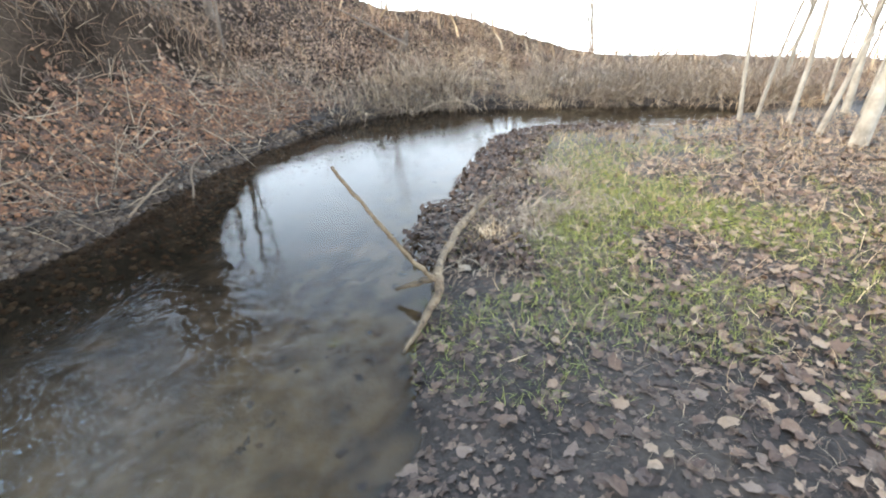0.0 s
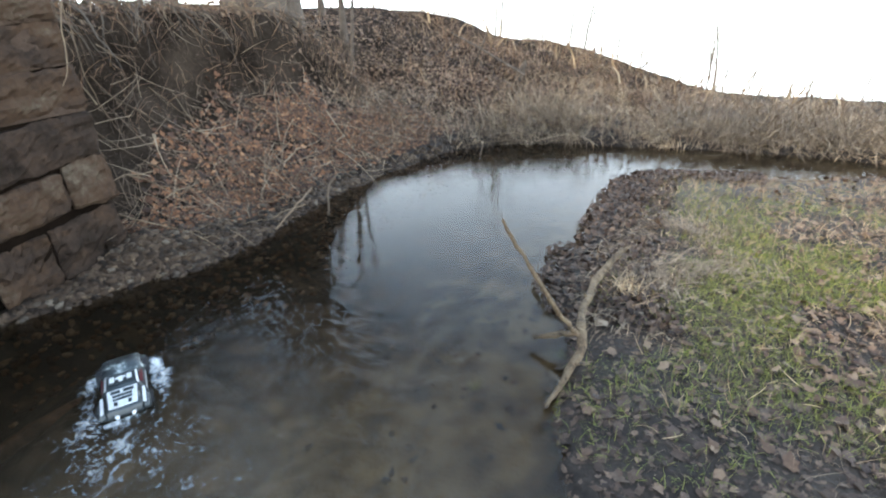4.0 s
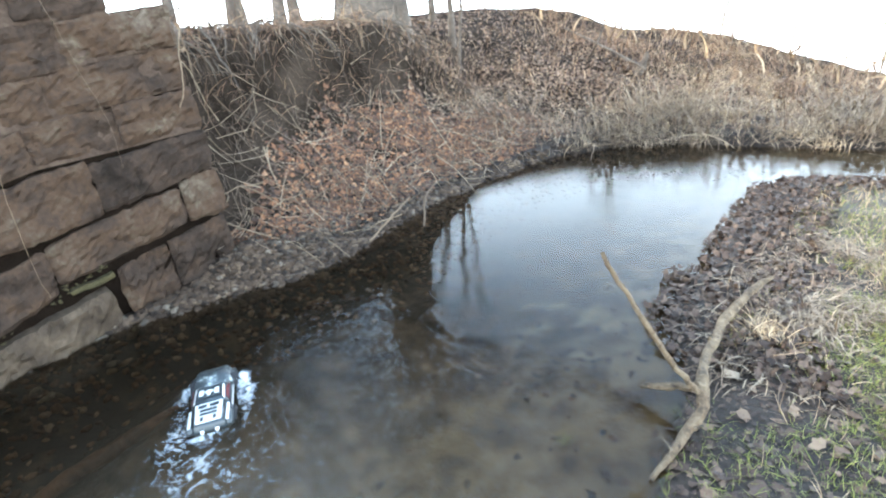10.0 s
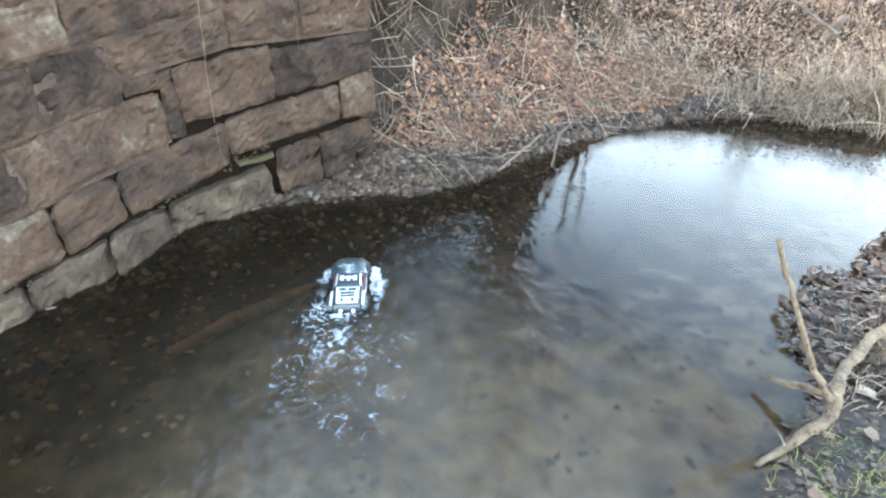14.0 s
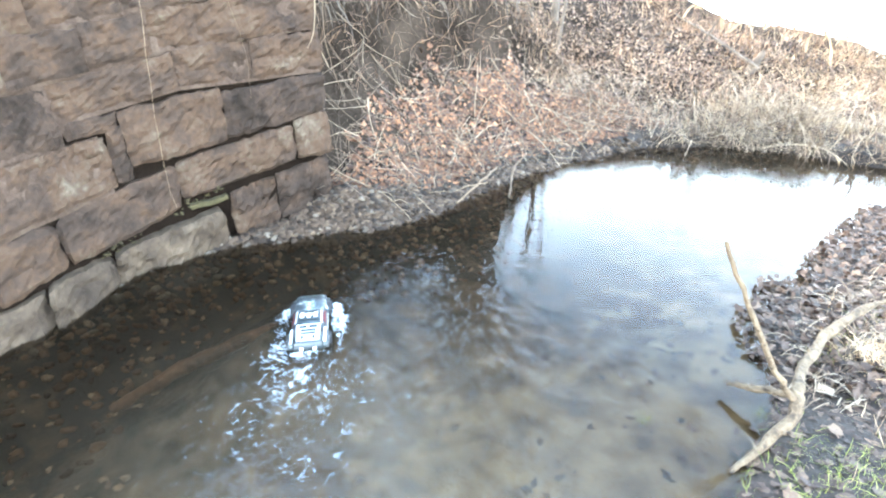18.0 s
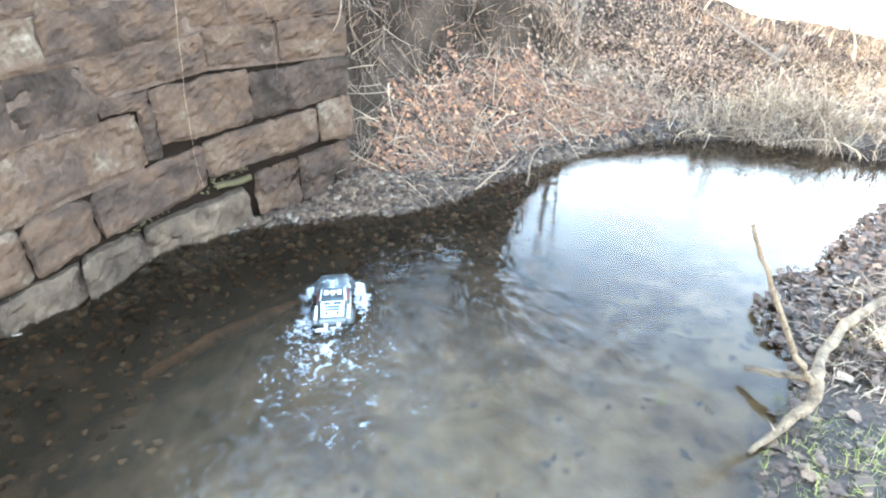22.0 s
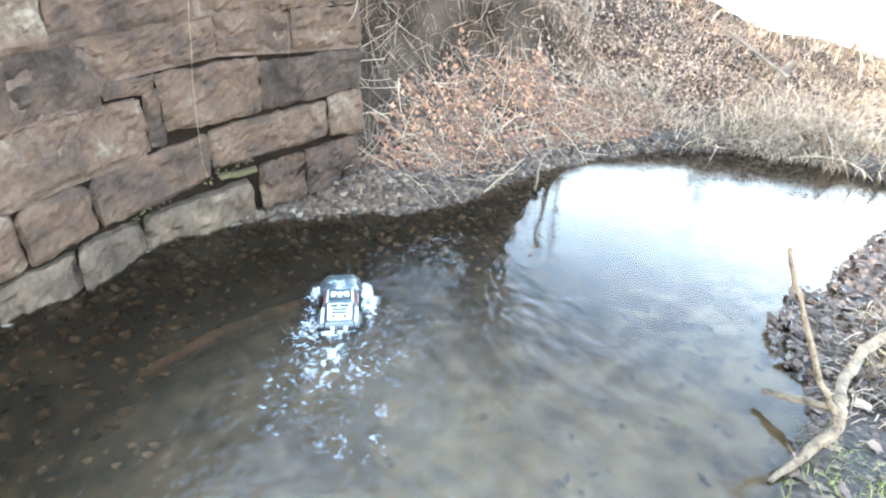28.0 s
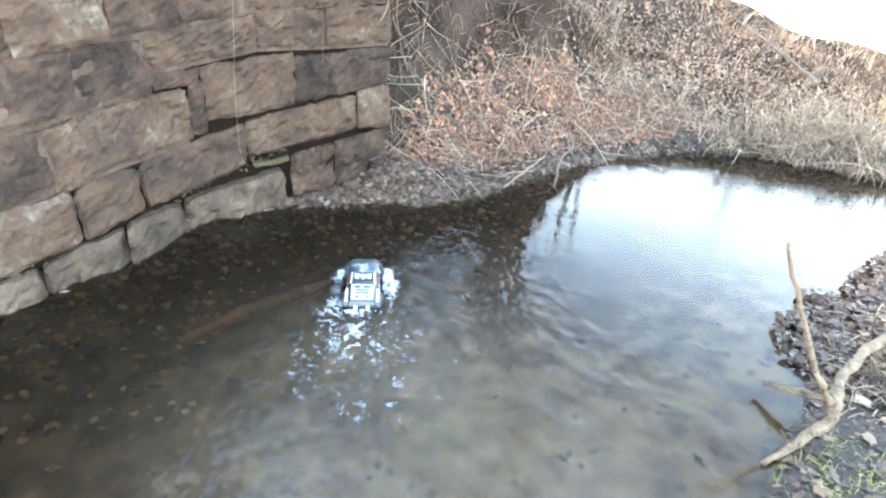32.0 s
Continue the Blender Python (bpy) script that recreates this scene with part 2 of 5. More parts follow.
def water_material():
    m = bpy.data.materials.new("stream_water")
    m.use_nodes = True
    n, l = m.node_tree.nodes, m.node_tree.links
    n.remove(n["Principled BSDF"])
    tr, gl, mix, fr = n.new("ShaderNodeBsdfTransparent"), n.new("ShaderNodeBsdfGlossy"), n.new("ShaderNodeMixShader"), n.new("ShaderNodeFresnel")
    tr.inputs["Color"].default_value = (0.70, 0.60, 0.46, 1)
    gl.inputs["Roughness"].default_value = 0.04
    fr.inputs["IOR"].default_value = 1.36
    co, a, b = n.new("ShaderNodeTexCoord"), n.new("ShaderNodeTexNoise"), n.new("ShaderNodeTexNoise")
    a.inputs["Scale"].default_value, b.inputs["Scale"].default_value = 3.6, 13
    a.inputs["Detail"].default_value, b.inputs["Detail"].default_value = 3, 2
    add = n.new("ShaderNodeMath")
    add.operation = "MULTIPLY_ADD"
    l.new(b.outputs["Fac"], add.inputs[0])
    add.inputs[1].default_value = 0.42
    l.new(a.outputs["Fac"], add.inputs[2])
    bp = n.new("ShaderNodeBump")
    bp.inputs["Distance"].default_value = 0.03
    away, ease = n.new("ShaderNodeVectorMath"), n.new("ShaderNodeMapRange")   # livelier ripples where the toy stirs the water
    away.operation = "DISTANCE"
    away.inputs[1].default_value = (-1.95, 0.45, 0)
    l.new(co.outputs["Object"], away.inputs[0])
    l.new(away.outputs["Value"], ease.inputs["Value"])
    ease.inputs["From Min"].default_value, ease.inputs["From Max"].default_value = 1.0, 2.5
    ease.inputs["To Min"].default_value, ease.inputs["To Max"].default_value = 1.0, 0.10
    l.new(ease.outputs["Result"], bp.inputs["Strength"])
    for t in (a, b):
        l.new(co.outputs["Object"], t.inputs["Vector"])
    l.new(add.outputs[0], bp.inputs["Height"])
    for t in (gl, fr):
        l.new(bp.outputs["Normal"], t.inputs["Normal"])
    l.new(fr.outputs["Fac"], mix.inputs["Fac"])
    murk, thin = n.new("ShaderNodeBsdfDiffuse"), n.new("ShaderNodeMixShader")
    murk.inputs["Color"].default_value = (0.27, 0.21, 0.145, 1)
    cloud, swirl, curds = n.new("ShaderNodeMapRange"), n.new("ShaderNodeMath"), n.new("ShaderNodeTexNoise")   # silt stirred up round the toy
    cloud.interpolation_type = "SMOOTHSTEP"
    stir = n.new("ShaderNodeVectorMath")
    stir.operation = "DISTANCE"
    stir.inputs[1].default_value = (-1.25, 0.8, 0)
    l.new(co.outputs["Object"], stir.inputs[0])
    l.new(stir.outputs["Value"], cloud.inputs["Value"])
    cloud.inputs["From Min"].default_value, cloud.inputs["From Max"].default_value = 0.2, 1.9
    cloud.inputs["To Min"].default_value, cloud.inputs["To Max"].default_value = 0.32, 0.03
    curds.inputs["Scale"].default_value, curds.inputs["Detail"].default_value = 1.7, 5
    l.new(co.outputs["Object"], curds.inputs["Vector"])
    swirl.operation = "MULTIPLY"
    l.new(cloud.outputs["Result"], swirl.inputs[0])
    l.new(curds.outputs["Fac"], swirl.inputs[1])
    l.new(swirl.outputs[0], thin.inputs["Fac"])
    l.new(tr.outputs[0], thin.inputs[1])
    l.new(murk.outputs[0], thin.inputs[2])
    l.new(thin.outputs[0], mix.inputs[1])
    l.new(gl.outputs[0], mix.inputs[2])
    l.new(mix.outputs[0], n["Material Output"].inputs["Surface"])
    return m


M_WATER = water_material()

# ---- mesh helpers ----
rng = np.random.default_rng(7)


def raw_mesh(name, verts, faces, mat, smooth=False):
    """A mesh from an array of vertices and an array of faces with equal corners."""
    verts, faces = np.asarray(verts, np.float32), np.asarray(faces, np.int32)
    me = bpy.data.meshes.new(name)
    k = faces.shape[1]
    me.vertices.add(len(verts))
    me.vertices.foreach_set("co", verts.ravel())
    me.loops.add(faces.size)
    me.loops.foreach_set("vertex_index", faces.ravel())
    me.polygons.add(len(faces))
    me.polygons.foreach_set("loop_start", np.arange(0, faces.size, k, dtype=np.int32))
    me.polygons.foreach_set("loop_total", np.full(len(faces), k, np.int32))
    if smooth:
        me.polygons.foreach_set("use_smooth", np.ones(len(faces), bool))
    me.update(calc_edges=True)
    me.materials.append(mat)
    return me


def part(name, bm, mat, parent, label=""):
    """Links a bmesh, or a ready mesh, as one object under a thing or a part."""
    if isinstance(bm, bmesh.types.BMesh):
        me = bpy.data.meshes.new(name)
        bm.to_mesh(me)
        bm.free()
        me.materials.append(mat)
    else:
        me = bm
    ob = new(name, me)
    ob.parent = parent
    return tagged(ob, label)


def turns(n, tilt):
    """n turns: any heading, and leaning by up to about tilt radians."""
    yaw, lean, way = rng.uniform(0, 2 * np.pi, n), rng.normal(0, tilt, n), rng.uniform(0, 2 * np.pi, n)
    cy, sy, cl, sl = np.cos(yaw), np.sin(yaw), np.cos(lean), np.sin(lean)
    z0, o1 = np.zeros(n), np.ones(n)
    rz = np.stack([cy, -sy, z0, sy, cy, z0, z0, z0, o1], -1).reshape(n, 3, 3)
    rx = np.stack([o1, z0, z0, z0, cl, -sl, z0, sl, cl], -1).reshape(n, 3, 3)
    cw, sw = np.cos(way), np.sin(way)
    rw = np.stack([cw, -sw, z0, sw, cw, z0, z0, z0, o1], -1).reshape(n, 3, 3)
    return rw @ rx @ rz


def scatter(name, shapes, faces, where, rot, size, mat, smooth=False):
    """One mesh of many small pieces: shapes (variants of one template), each set down with its own turn and size."""
    shapes = np.asarray(shapes, float)
    n, k = len(where), shapes.shape[1]
    pick = rng.integers(0, len(shapes), n)
    v = np.einsum("nij,nkj->nki", rot, shapes[pick]) * np.asarray(size).reshape(n, 1, -1) + np.asarray(where)[:, None]
    f = np.asarray(faces)[None] + (np.arange(n) * k)[:, None, None]
    return raw_mesh(name, v.reshape(-1, 3), f.reshape(-1, np.asarray(faces).shape[1]), mat, smooth)


def lattice(x, y, seed, octaves=4):
    """Smooth noise over the plane, about -1 to 1."""
    out, amp = np.zeros(np.shape(x)), 1.0
    for o in range(octaves):
        r = np.random.default_rng(seed + o).uniform(-1, 1, (64, 64))
        u, v = np.asarray(x) * 2**o + 100.3, np.asarray(y) * 2**o + 100.7
        i, j = np.floor(u).astype(int), np.floor(v).astype(int)
        a, b = u - i, v - j
        a, b = a * a * (3 - 2 * a), b * b * (3 - 2 * b)
        g = lambda p, q: r[p % 64, q % 64]
        out += amp * ((g(i, j) * (1 - a) + g(i + 1, j) * a) * (1 - b) + (g(i, j + 1) * (1 - a) + g(i + 1, j + 1) * a) * b)
        amp *= 0.5
    return out


# ---- the lie of the land ----
def face(y):
    """The line of the stone wall's face: straight, then swinging out into the stream."""
    return float(np.interp(y, WALL_Y, WALL_X))


def splay(p):
    """Sets places on the wall back: from its bend on, the wall recedes from the stream and its courses grow."""
    p = np.asarray(p, float)
    k = np.interp(p[..., 1], (-0.3, 0.0, 0.3, 0.75), (1.0, 1.07, 1.105, 1.14))[..., None]
    return (0.14, 0.2, 1.95) + k * (p - (0.14, 0.2, 1.95))


WALL_Y, WALL_X = (-1.15, -0.9, -0.3, 0.1), (-3.06, -3.18, -3.56, -3.60)
FOOT_X, FOOT_Y = splay([(face(v), v, 0.0) for v in (-1.15, -0.9, -0.3, -0.15, 0.0, 0.15, 0.3, 0.5, 0.75, 1.7)])[:, :2].T
LEFT = np.array([(-3.08, -60), (-3.08, -1.15), (-3.20, -0.9), (-3.58, -0.3), (-3.82, 0.0), (-4.02, 0.32), (-4.10, 0.75), (-4.0, 1.15), (-3.84, 1.6), (-3.71, 2.1), (-3.70, 2.5), (-3.76, 3.0), (-3.88, 3.6), (-4.03, 4.5), (-4.12, 5.7), (-3.94, 7.0),
                 (-3.45, 7.9), (-2.8, 8.5), (-1.2, 9.0), (0.3, 9.5), (1.5, 9.75), (2.3, 9.7), (2.6, 9.55)], float)
RIGHT = np.array([(-0.9, -60), (-0.75, -6), (-0.55, -1.5), (-0.42, 0.2), (-0.2, 1.1), (0.02, 1.6), (-0.28, 2.1), (-0.36, 2.45), (-0.48, 2.9), (-0.66, 3.3),
                  (-0.85, 3.5), (-0.88, 3.85), (-0.97, 4.15), (-0.80, 4.5), (-0.95, 5.0), (-0.97, 5.5), (-1.02, 6.1), (-1.05, 6.8), (-0.75, 7.35), (0.1, 7.75),
                  (1.1, 8.1), (1.8, 8.6), (2.4, 9.3), (2.6, 9.5)], float)


def apart(line, x, y):
    """The distance from the points to a line of corners."""
    best = np.full(np.shape(x), 1e9)
    for (ax, ay), (bx, by) in zip(line[:-1], line[1:]):
        ux, uy = bx - ax, by - ay
        s = np.clip(((x - ax) * ux + (y - ay) * uy) / (ux * ux + uy * uy), 0, 1)
        best = np.minimum(best, np.hypot(x - ax - s * ux, y - ay - s * uy))
    return best


RING = np.vstack([LEFT, RIGHT[::-1]])


def in_water(x, y):
    odd = np.zeros(np.shape(x), bool)
    for (ax, ay), (bx, by) in zip(RING, np.roll(RING, -1, 0)):
        cross = (ay > y) != (by > y)
        odd ^= cross & (x < (bx - ax) * (y - ay) / (by - ay + 1e-12) + ax)
    return odd


def step(a, b, v):
    s = np.clip((v - a) / (b - a), 0, 1)
    return s * s * (3 - 2 * s)


def ground(x, y):
    x, y = np.asarray(x, float), np.asarray(y, float)
    wob = (0.10 + 0.12 * step(1.3, 2.2, apart(LEFT, x, y))) * lattice(x * 0.9, y * 0.9, 3, 3)
    dl, dr, wet = apart(LEFT, x, y), apart(RIGHT, x, y), in_water(x, y)
    d = np.minimum(dl, dr)
    bed = -np.minimum(0.30, 0.02 + 0.22 * dr) * np.where(dl < 0.7, np.clip(dl / 0.7, 0.12, 1), 1) + 0.025 * lattice(x * 2.5, y * 2.5, 11, 4)
    bed = np.maximum(bed, -0.125 - 0.5 * np.maximum(np.hypot(x + 2.55, y - 1.02) - 0.4, 0) + 0.02) * 1.0
    bed = np.where(np.hypot(x + 2.55, y - 1.02) < 0.4, -0.105, bed)
    near = 0.015 + 0.10 * (1 - np.exp(-dr / 0.5)) + 0.035 * np.minimum(dr, 6) + 0.015 * lattice(x * 3, y * 3, 21, 3)
    e = np.maximum(dl + wob * np.clip(dl, 0, 1), 0)
    cliff = np.interp(e, [0, 0.48, 0.95, 1.52, 1.76, 1.96, 2.4, 5, 12, 60], [0, 0.13, 0.40, 0.95, 1.25, 2.05, 2.15, 2.2, 2.2, 2.2])
    steep = np.interp(e, [0, 0.06, 0.3, 1.0, 1.8, 3.0, 4.5, 8], [0, 0.13, 0.25, 0.46, 0.72, 1.08, 1.42, 1.7]) * (1 + 0.45 * step(-6.0, -9.0, x))
    low = np.interp(e, [0, 0.06, 0.3, 1.0, 2.5, 5.0], [0, 0.10, 0.15, 0.19, 0.24, 0.30])
    slope = steep + (low - steep) * step(-6.0, 0.2, x)
    far = cliff + (slope - cliff) * step(5.4, 7.8, y) + 0.05 * lattice(x * 1.8, y * 1.8, 31, 4) * np.clip(e, 0, 1)
    out = np.where(wet, bed, np.where(dr < dl, near, far))
    away = np.hypot(x * 0.9, y - 1.0)
    out = out - 0.24 * np.maximum(away - 13.5, 0) * step(13.5, 17, away)
    heap = np.interp(y, [0.8, 1.2, 1.6, 1.95, 2.4, 3.5], [0, 0.06, 0.15, 0.26, 0.20, 0]) * np.clip(dl / 0.28, 0, 1) * (1 + 0.12 * lattice(x * 4, y * 4, 45, 2))
    out = np.where((x > -5.0) & (y < 3.6) & ~wet & (dl < dr), np.maximum(out, heap * (1 - step(-4.5, -5.0, x))), out)
    line = np.interp(y, FOOT_Y, FOOT_X)
    behind = (y < 1.86) & (x < line - 0.06)
    return np.where(behind, -0.3 + 2.35 * np.clip((line - 0.15 - x) / 0.3, 0, 1) + 0.04 * lattice(x, y, 41, 3), out)


def axis_lines(lo, hi, fine_lo, fine_hi, fine, far_n):
    mid = np.arange(fine_lo, fine_hi, fine)
    a = fine_lo - np.geomspace(fine, fine_lo - lo, far_n)[::-1]
    b = mid[-1] + np.geomspace(fine, hi - mid[-1], far_n)
    return np.r_[a, mid, b]


gx, gy = axis_lines(-1500, 1500, -7.6, 4.2, 0.07, 36), axis_lines(-1500, 1500, -1.6, 12.0, 0.07, 36)
GX, GY = np.meshgrid(gx, gy)
GZ = ground(GX, GY)
idx = np.arange(GX.size).reshape(GX.shape)
quads = np.stack([idx[:-1, :-1], idx[:-1, 1:], idx[1:, 1:], idx[1:, :-1]], -1).reshape(-1, 4)
tagged(new("ground", raw_mesh("ground", np.stack([GX, GY, GZ], -1).reshape(-1, 3), quads, M_SOIL, True)),
       "dark muddy ground, stream bed and earth banks", "ground", kind="structure")


def lie(x, y):
    """The height of the ground sheet itself, between its corners."""
    i, j = np.clip(np.searchsorted(gx, x) - 1, 0, len(gx) - 2), np.clip(np.searchsorted(gy, y) - 1, 0, len(gy) - 2)
    a, b = (x - gx[i]) / (gx[i + 1] - gx[i]), (y - gy[j]) / (gy[j + 1] - gy[j])
    return (GZ[j, i] * (1 - a) + GZ[j, i + 1] * a) * (1 - b) + (GZ[j + 1, i] * (1 - a) + GZ[j + 1, i + 1] * a) * b


def normals(x, y, e=0.05):
    nx, ny = (ground(x - e, y) - ground(x + e, y)) / (2 * e), (ground(x, y - e) - ground(x, y + e)) / (2 * e)
    n = np.stack([nx, ny, np.ones_like(nx)], -1)
    return n / np.linalg.norm(n, axis=-1, keepdims=True)


wxs, wys = np.linspace(-4.6, 5.3, 34), np.linspace(-9.6, 10.9, 46)
WX, WY = np.meshgrid(wxs, wys)
wi = np.arange(WX.size).reshape(WX.shape)
tagged(new("water", raw_mesh("water", np.stack([WX, WY, 0 * WX], -1).reshape(-1, 3), np.stack([wi[:-1, :-1], wi[:-1, 1:], wi[1:, 1:], wi[1:, :-1]], -1).reshape(-1, 4), M_WATER, True)),
       "calm shallow brown stream reflecting the sky", "water", kind="structure")

# ---- the stone wall ----
# joints of each course, from the free end leftwards, with its lower and its upper bed as (y, z) corners
COURSES = [
    ([1.70, 1.24, 0.875, None, 0.815, 0.055, -0.345, -0.80, -1.25, -1.9, -2.7, -3.6],
     [(-3.6, -0.35), (1.7, -0.35)],
     [(-3.6, 0.14), (-0.9, 0.16), (-0.6, 0.185), (-0.345, 0.235), (0.05, 0.345), (0.82, 0.545), (0.87, 0.605), (1.24, 0.695), (1.72, 0.785)]),
    ([1.735, 1.437, 0.567, -0.19, -0.565, -1.05, -1.7, -2.6, -3.6],
     [(-3.6, 0.15), (-0.9, 0.175), (-0.55, 0.215), (-0.2, 0.315), (0.0, 0.36), (0.56, 0.565), (0.575, 0.62), (1.44, 0.79), (1.74, 0.80)],
     [(-3.6, 0.54), (-0.9, 0.56), (-0.5, 0.585), (-0.2, 0.64), (0.21, 0.80), (0.555, 0.89), (0.575, 0.905), (0.6, 0.915), (1.40, 1.075), (1.43, 1.07), (1.45, 1.10), (1.74, 1.15)]),
    ([1.725, 0.955, 0.315, 0.212, -0.62, -1.2, -1.9, -2.7, -3.6],
     [(-3.6, 0.545), (-0.9, 0.565), (-0.5, 0.595), (0.0, 0.72), (0.2, 0.785), (0.22, 0.80), (0.31, 0.84), (0.33, 0.905), (0.93, 0.998), (0.97, 1.012), (1.4, 1.10), (1.74, 1.165)],
     [(-3.6, 0.93), (-0.7, 0.95), (-0.4, 1.02), (0.21, 1.14), (0.31, 1.21), (0.33, 1.285), (0.94, 1.385), (0.97, 1.345), (1.72, 1.445)]),
    ([1.712, 1.19, 0.70, 0.0, -0.40, -1.1, -1.9, -2.7, -3.6],
     [(-3.6, 0.935), (-0.7, 0.955), (-0.4, 1.025), (-0.01, 1.105), (0.01, 1.235), (0.70, 1.395), (1.18, 1.42), (1.72, 1.46)],
     [(-3.6, 1.30), (-0.7, 1.33), (-0.4, 1.385), (0.0, 1.45), (0.70, 1.62), (1.2, 1.68), (1.71, 1.74)]),
    ([1.69, 0.875, 0.60, 0.24, -0.16, -0.62, -1.3, -2.1, -3.6],
     [(-3.6, 1.305), (-0.7, 1.335), (-0.4, 1.39), (0.0, 1.465), (0.2, 1.515), (0.6, 1.615), (0.87, 1.65), (1.69, 1.745)],
     [(-3.6, 1.60), (-0.7, 1.62), (-0.2, 1.695), (0.22, 1.77), (0.58, 1.845), (0.86, 1.90), (1.68, 2.005)]),
    ([1.71, 1.05, 0.49, 0.03, -0.36, -0.9, -1.6, -2.4, -3.6],
     [(-3.6, 1.615), (-0.7, 1.635), (-0.2, 1.71), (0.22, 1.785), (0.58, 1.86), (0.86, 1.915), (1.70, 2.02)],
     [(-3.6, 1.88), (-0.7, 1.93), (0.0, 2.06), (1.7, 2.26)]),
    ([1.36, 0.88, 0.1, -0.6, -1.3, -2.2, -3.6], [(-3.6, 1.895), (-0.7, 1.945), (0.0, 2.075), (1.4, 2.24)], [(-3.6, 2.30), (0.0, 2.42), (1.4, 2.52)]),
    ([0.80, 0.30, -0.35, -1.0, -1.7, -2.6, -3.6], [(-3.6, 2.315), (0.0, 2.435), (1.0, 2.505)], [(-3.6, 2.70), (1.0, 2.78)]),
    ([0.05, -0.5, -1.2, -1.9, -2.7, -3.6], [(-3.6, 2.715), (1.0, 2.795)], [(-3.6, 3.08), (1.0, 3.08)]),
    ([-0.45, -1.0, -1.7, -2.6, -3.6], [(-3.6, 3.095), (1.0, 3.095)], [(-3.6, 3.48), (1.0, 3.48)]),
]
DEEP = 0.42


def along(line, y):
    """The height of a bed at y."""
    return float(np.interp(y, [p[0] for p in line], [p[1] for p in line]))


def stone(y0, y1, z00, z01, z10, z11, seed, gap=0.008, rough=0.03, edge_w=0.03, round_off=0.0, lip=0.018, proud=0.0):
    """A rock-faced block: its face is a grid pushed in and out, its arrises are broken."""
    bm = bmesh.new()
    nu, nv = max(3, int((y1 - y0) / 0.034)), max(10, int((z10 - z00) / 0.036))
    rr = np.random.default_rng(seed)
    grid = []
    for i in range(nu + 1):
        col = []
        for j in range(nv + 1):
            u, v = i / nu, j / nv
            y = (y0 + gap) + (y1 - y0 - 2 * gap) * u
            lo, hi = z00 + (z01 - z00) * u + gap, z10 + (z11 - z10) * u - gap
            z = lo + (hi - lo) * v
            edge = min(u, 1 - u) * (y1 - y0), min(v, 1 - v) * (hi - lo)
            away = min(1.0, min(edge) / edge_w)
            chip = abs(noise.noise((y * 7, z * 9, seed * 3.1)))
            out = rough * (1.5 * noise.noise((y * 3, z * 4, seed * 3.1)) + 1.5 * chip - 0.4 + 0.8 * noise.noise((y * 17, z * 17, seed)) + 0.4 * rr.uniform(-1, 1) * away) + lip * away ** 0.5
            a, b = 2 * u - 1, 2 * v - 1
            y -= math.copysign(round_off * abs(a * b) ** 7, a)
            z -= math.copysign(round_off * abs(a * b) ** 7, b)
            y += (0.012 * noise.noise((y * 9, z * 9, seed + 5.5)) + 0.014 * noise.noise((y * 3, z * 23, seed + 2.5))) * (away < 0.6)
            z += (0.012 * noise.noise((y * 9, z * 9, seed + 9.5)) + 0.014 * noise.noise((y * 23, z * 3, seed + 7.5))) * (away < 0.6)
            col.append(bm.verts.new((face(y) - 0.02 + proud + out, y, z)))
        grid.append(col)
    for i in range(nu):
        for j in range(nv):
            bm.faces.new((grid[i][j], grid[i + 1][j], grid[i + 1][j + 1], grid[i][j + 1]))
    rim = [grid[i][0] for i in range(nu + 1)] + [grid[nu][j] for j in range(1, nv + 1)] + [grid[i][nv] for i in range(nu - 1, -1, -1)] + [grid[0][j] for j in range(nv - 1, 0, -1)]
    back = [bm.verts.new((face(w.co.y) - DEEP + 0.02 * rr.uniform(), w.co.y, w.co.z)) for w in rim]
    for k in range(len(rim)):
        q = (k + 1) % len(rim)
        bm.faces.new((rim[q], rim[k], back[k], back[q]))
    bm.faces.new(back)
    bmesh.ops.recalc_face_normals(bm, faces=bm.faces)
    me = bpy.data.meshes.new("stone")
    bm.to_mesh(me)
    bm.free()
    return me


wall = tagged(new("wall_west"), "old coursed sandstone retaining wall with open joints beside the stream", "wall", kind="structure")


def filling(name, spans, out, deep, mat, label=""):
    """Boxes that follow the wall's line, each from y to y and between two heights at both ends."""
    bm = bmesh.new()
    short = []
    for ya, yb, la, lb, ha, hb in spans:
        n = max(1, math.ceil((yb - ya) / 0.06))
        for i in range(n):
            u, v = i / n, (i + 1) / n
            short.append((ya + (yb - ya) * u, ya + (yb - ya) * v, la + (lb - la) * u, la + (lb - la) * v, ha + (hb - ha) * u, ha + (hb - ha) * v))
    for ya, yb, la, lb, ha, hb in short:
        vs = [bm.verts.new((face(yy) - dx, yy, z)) for dx in (out, deep) for yy, z in ((ya, la), (yb, lb), (yb, hb), (ya, ha))]
        for q in ((0, 1, 2, 3), (7, 6, 5, 4), (0, 4, 5, 1), (1, 5, 6, 2), (2, 6, 7, 3), (3, 7, 4, 0)):
            bm.faces.new([vs[k] for k in q])
    part(name, bm, mat, wall, label)


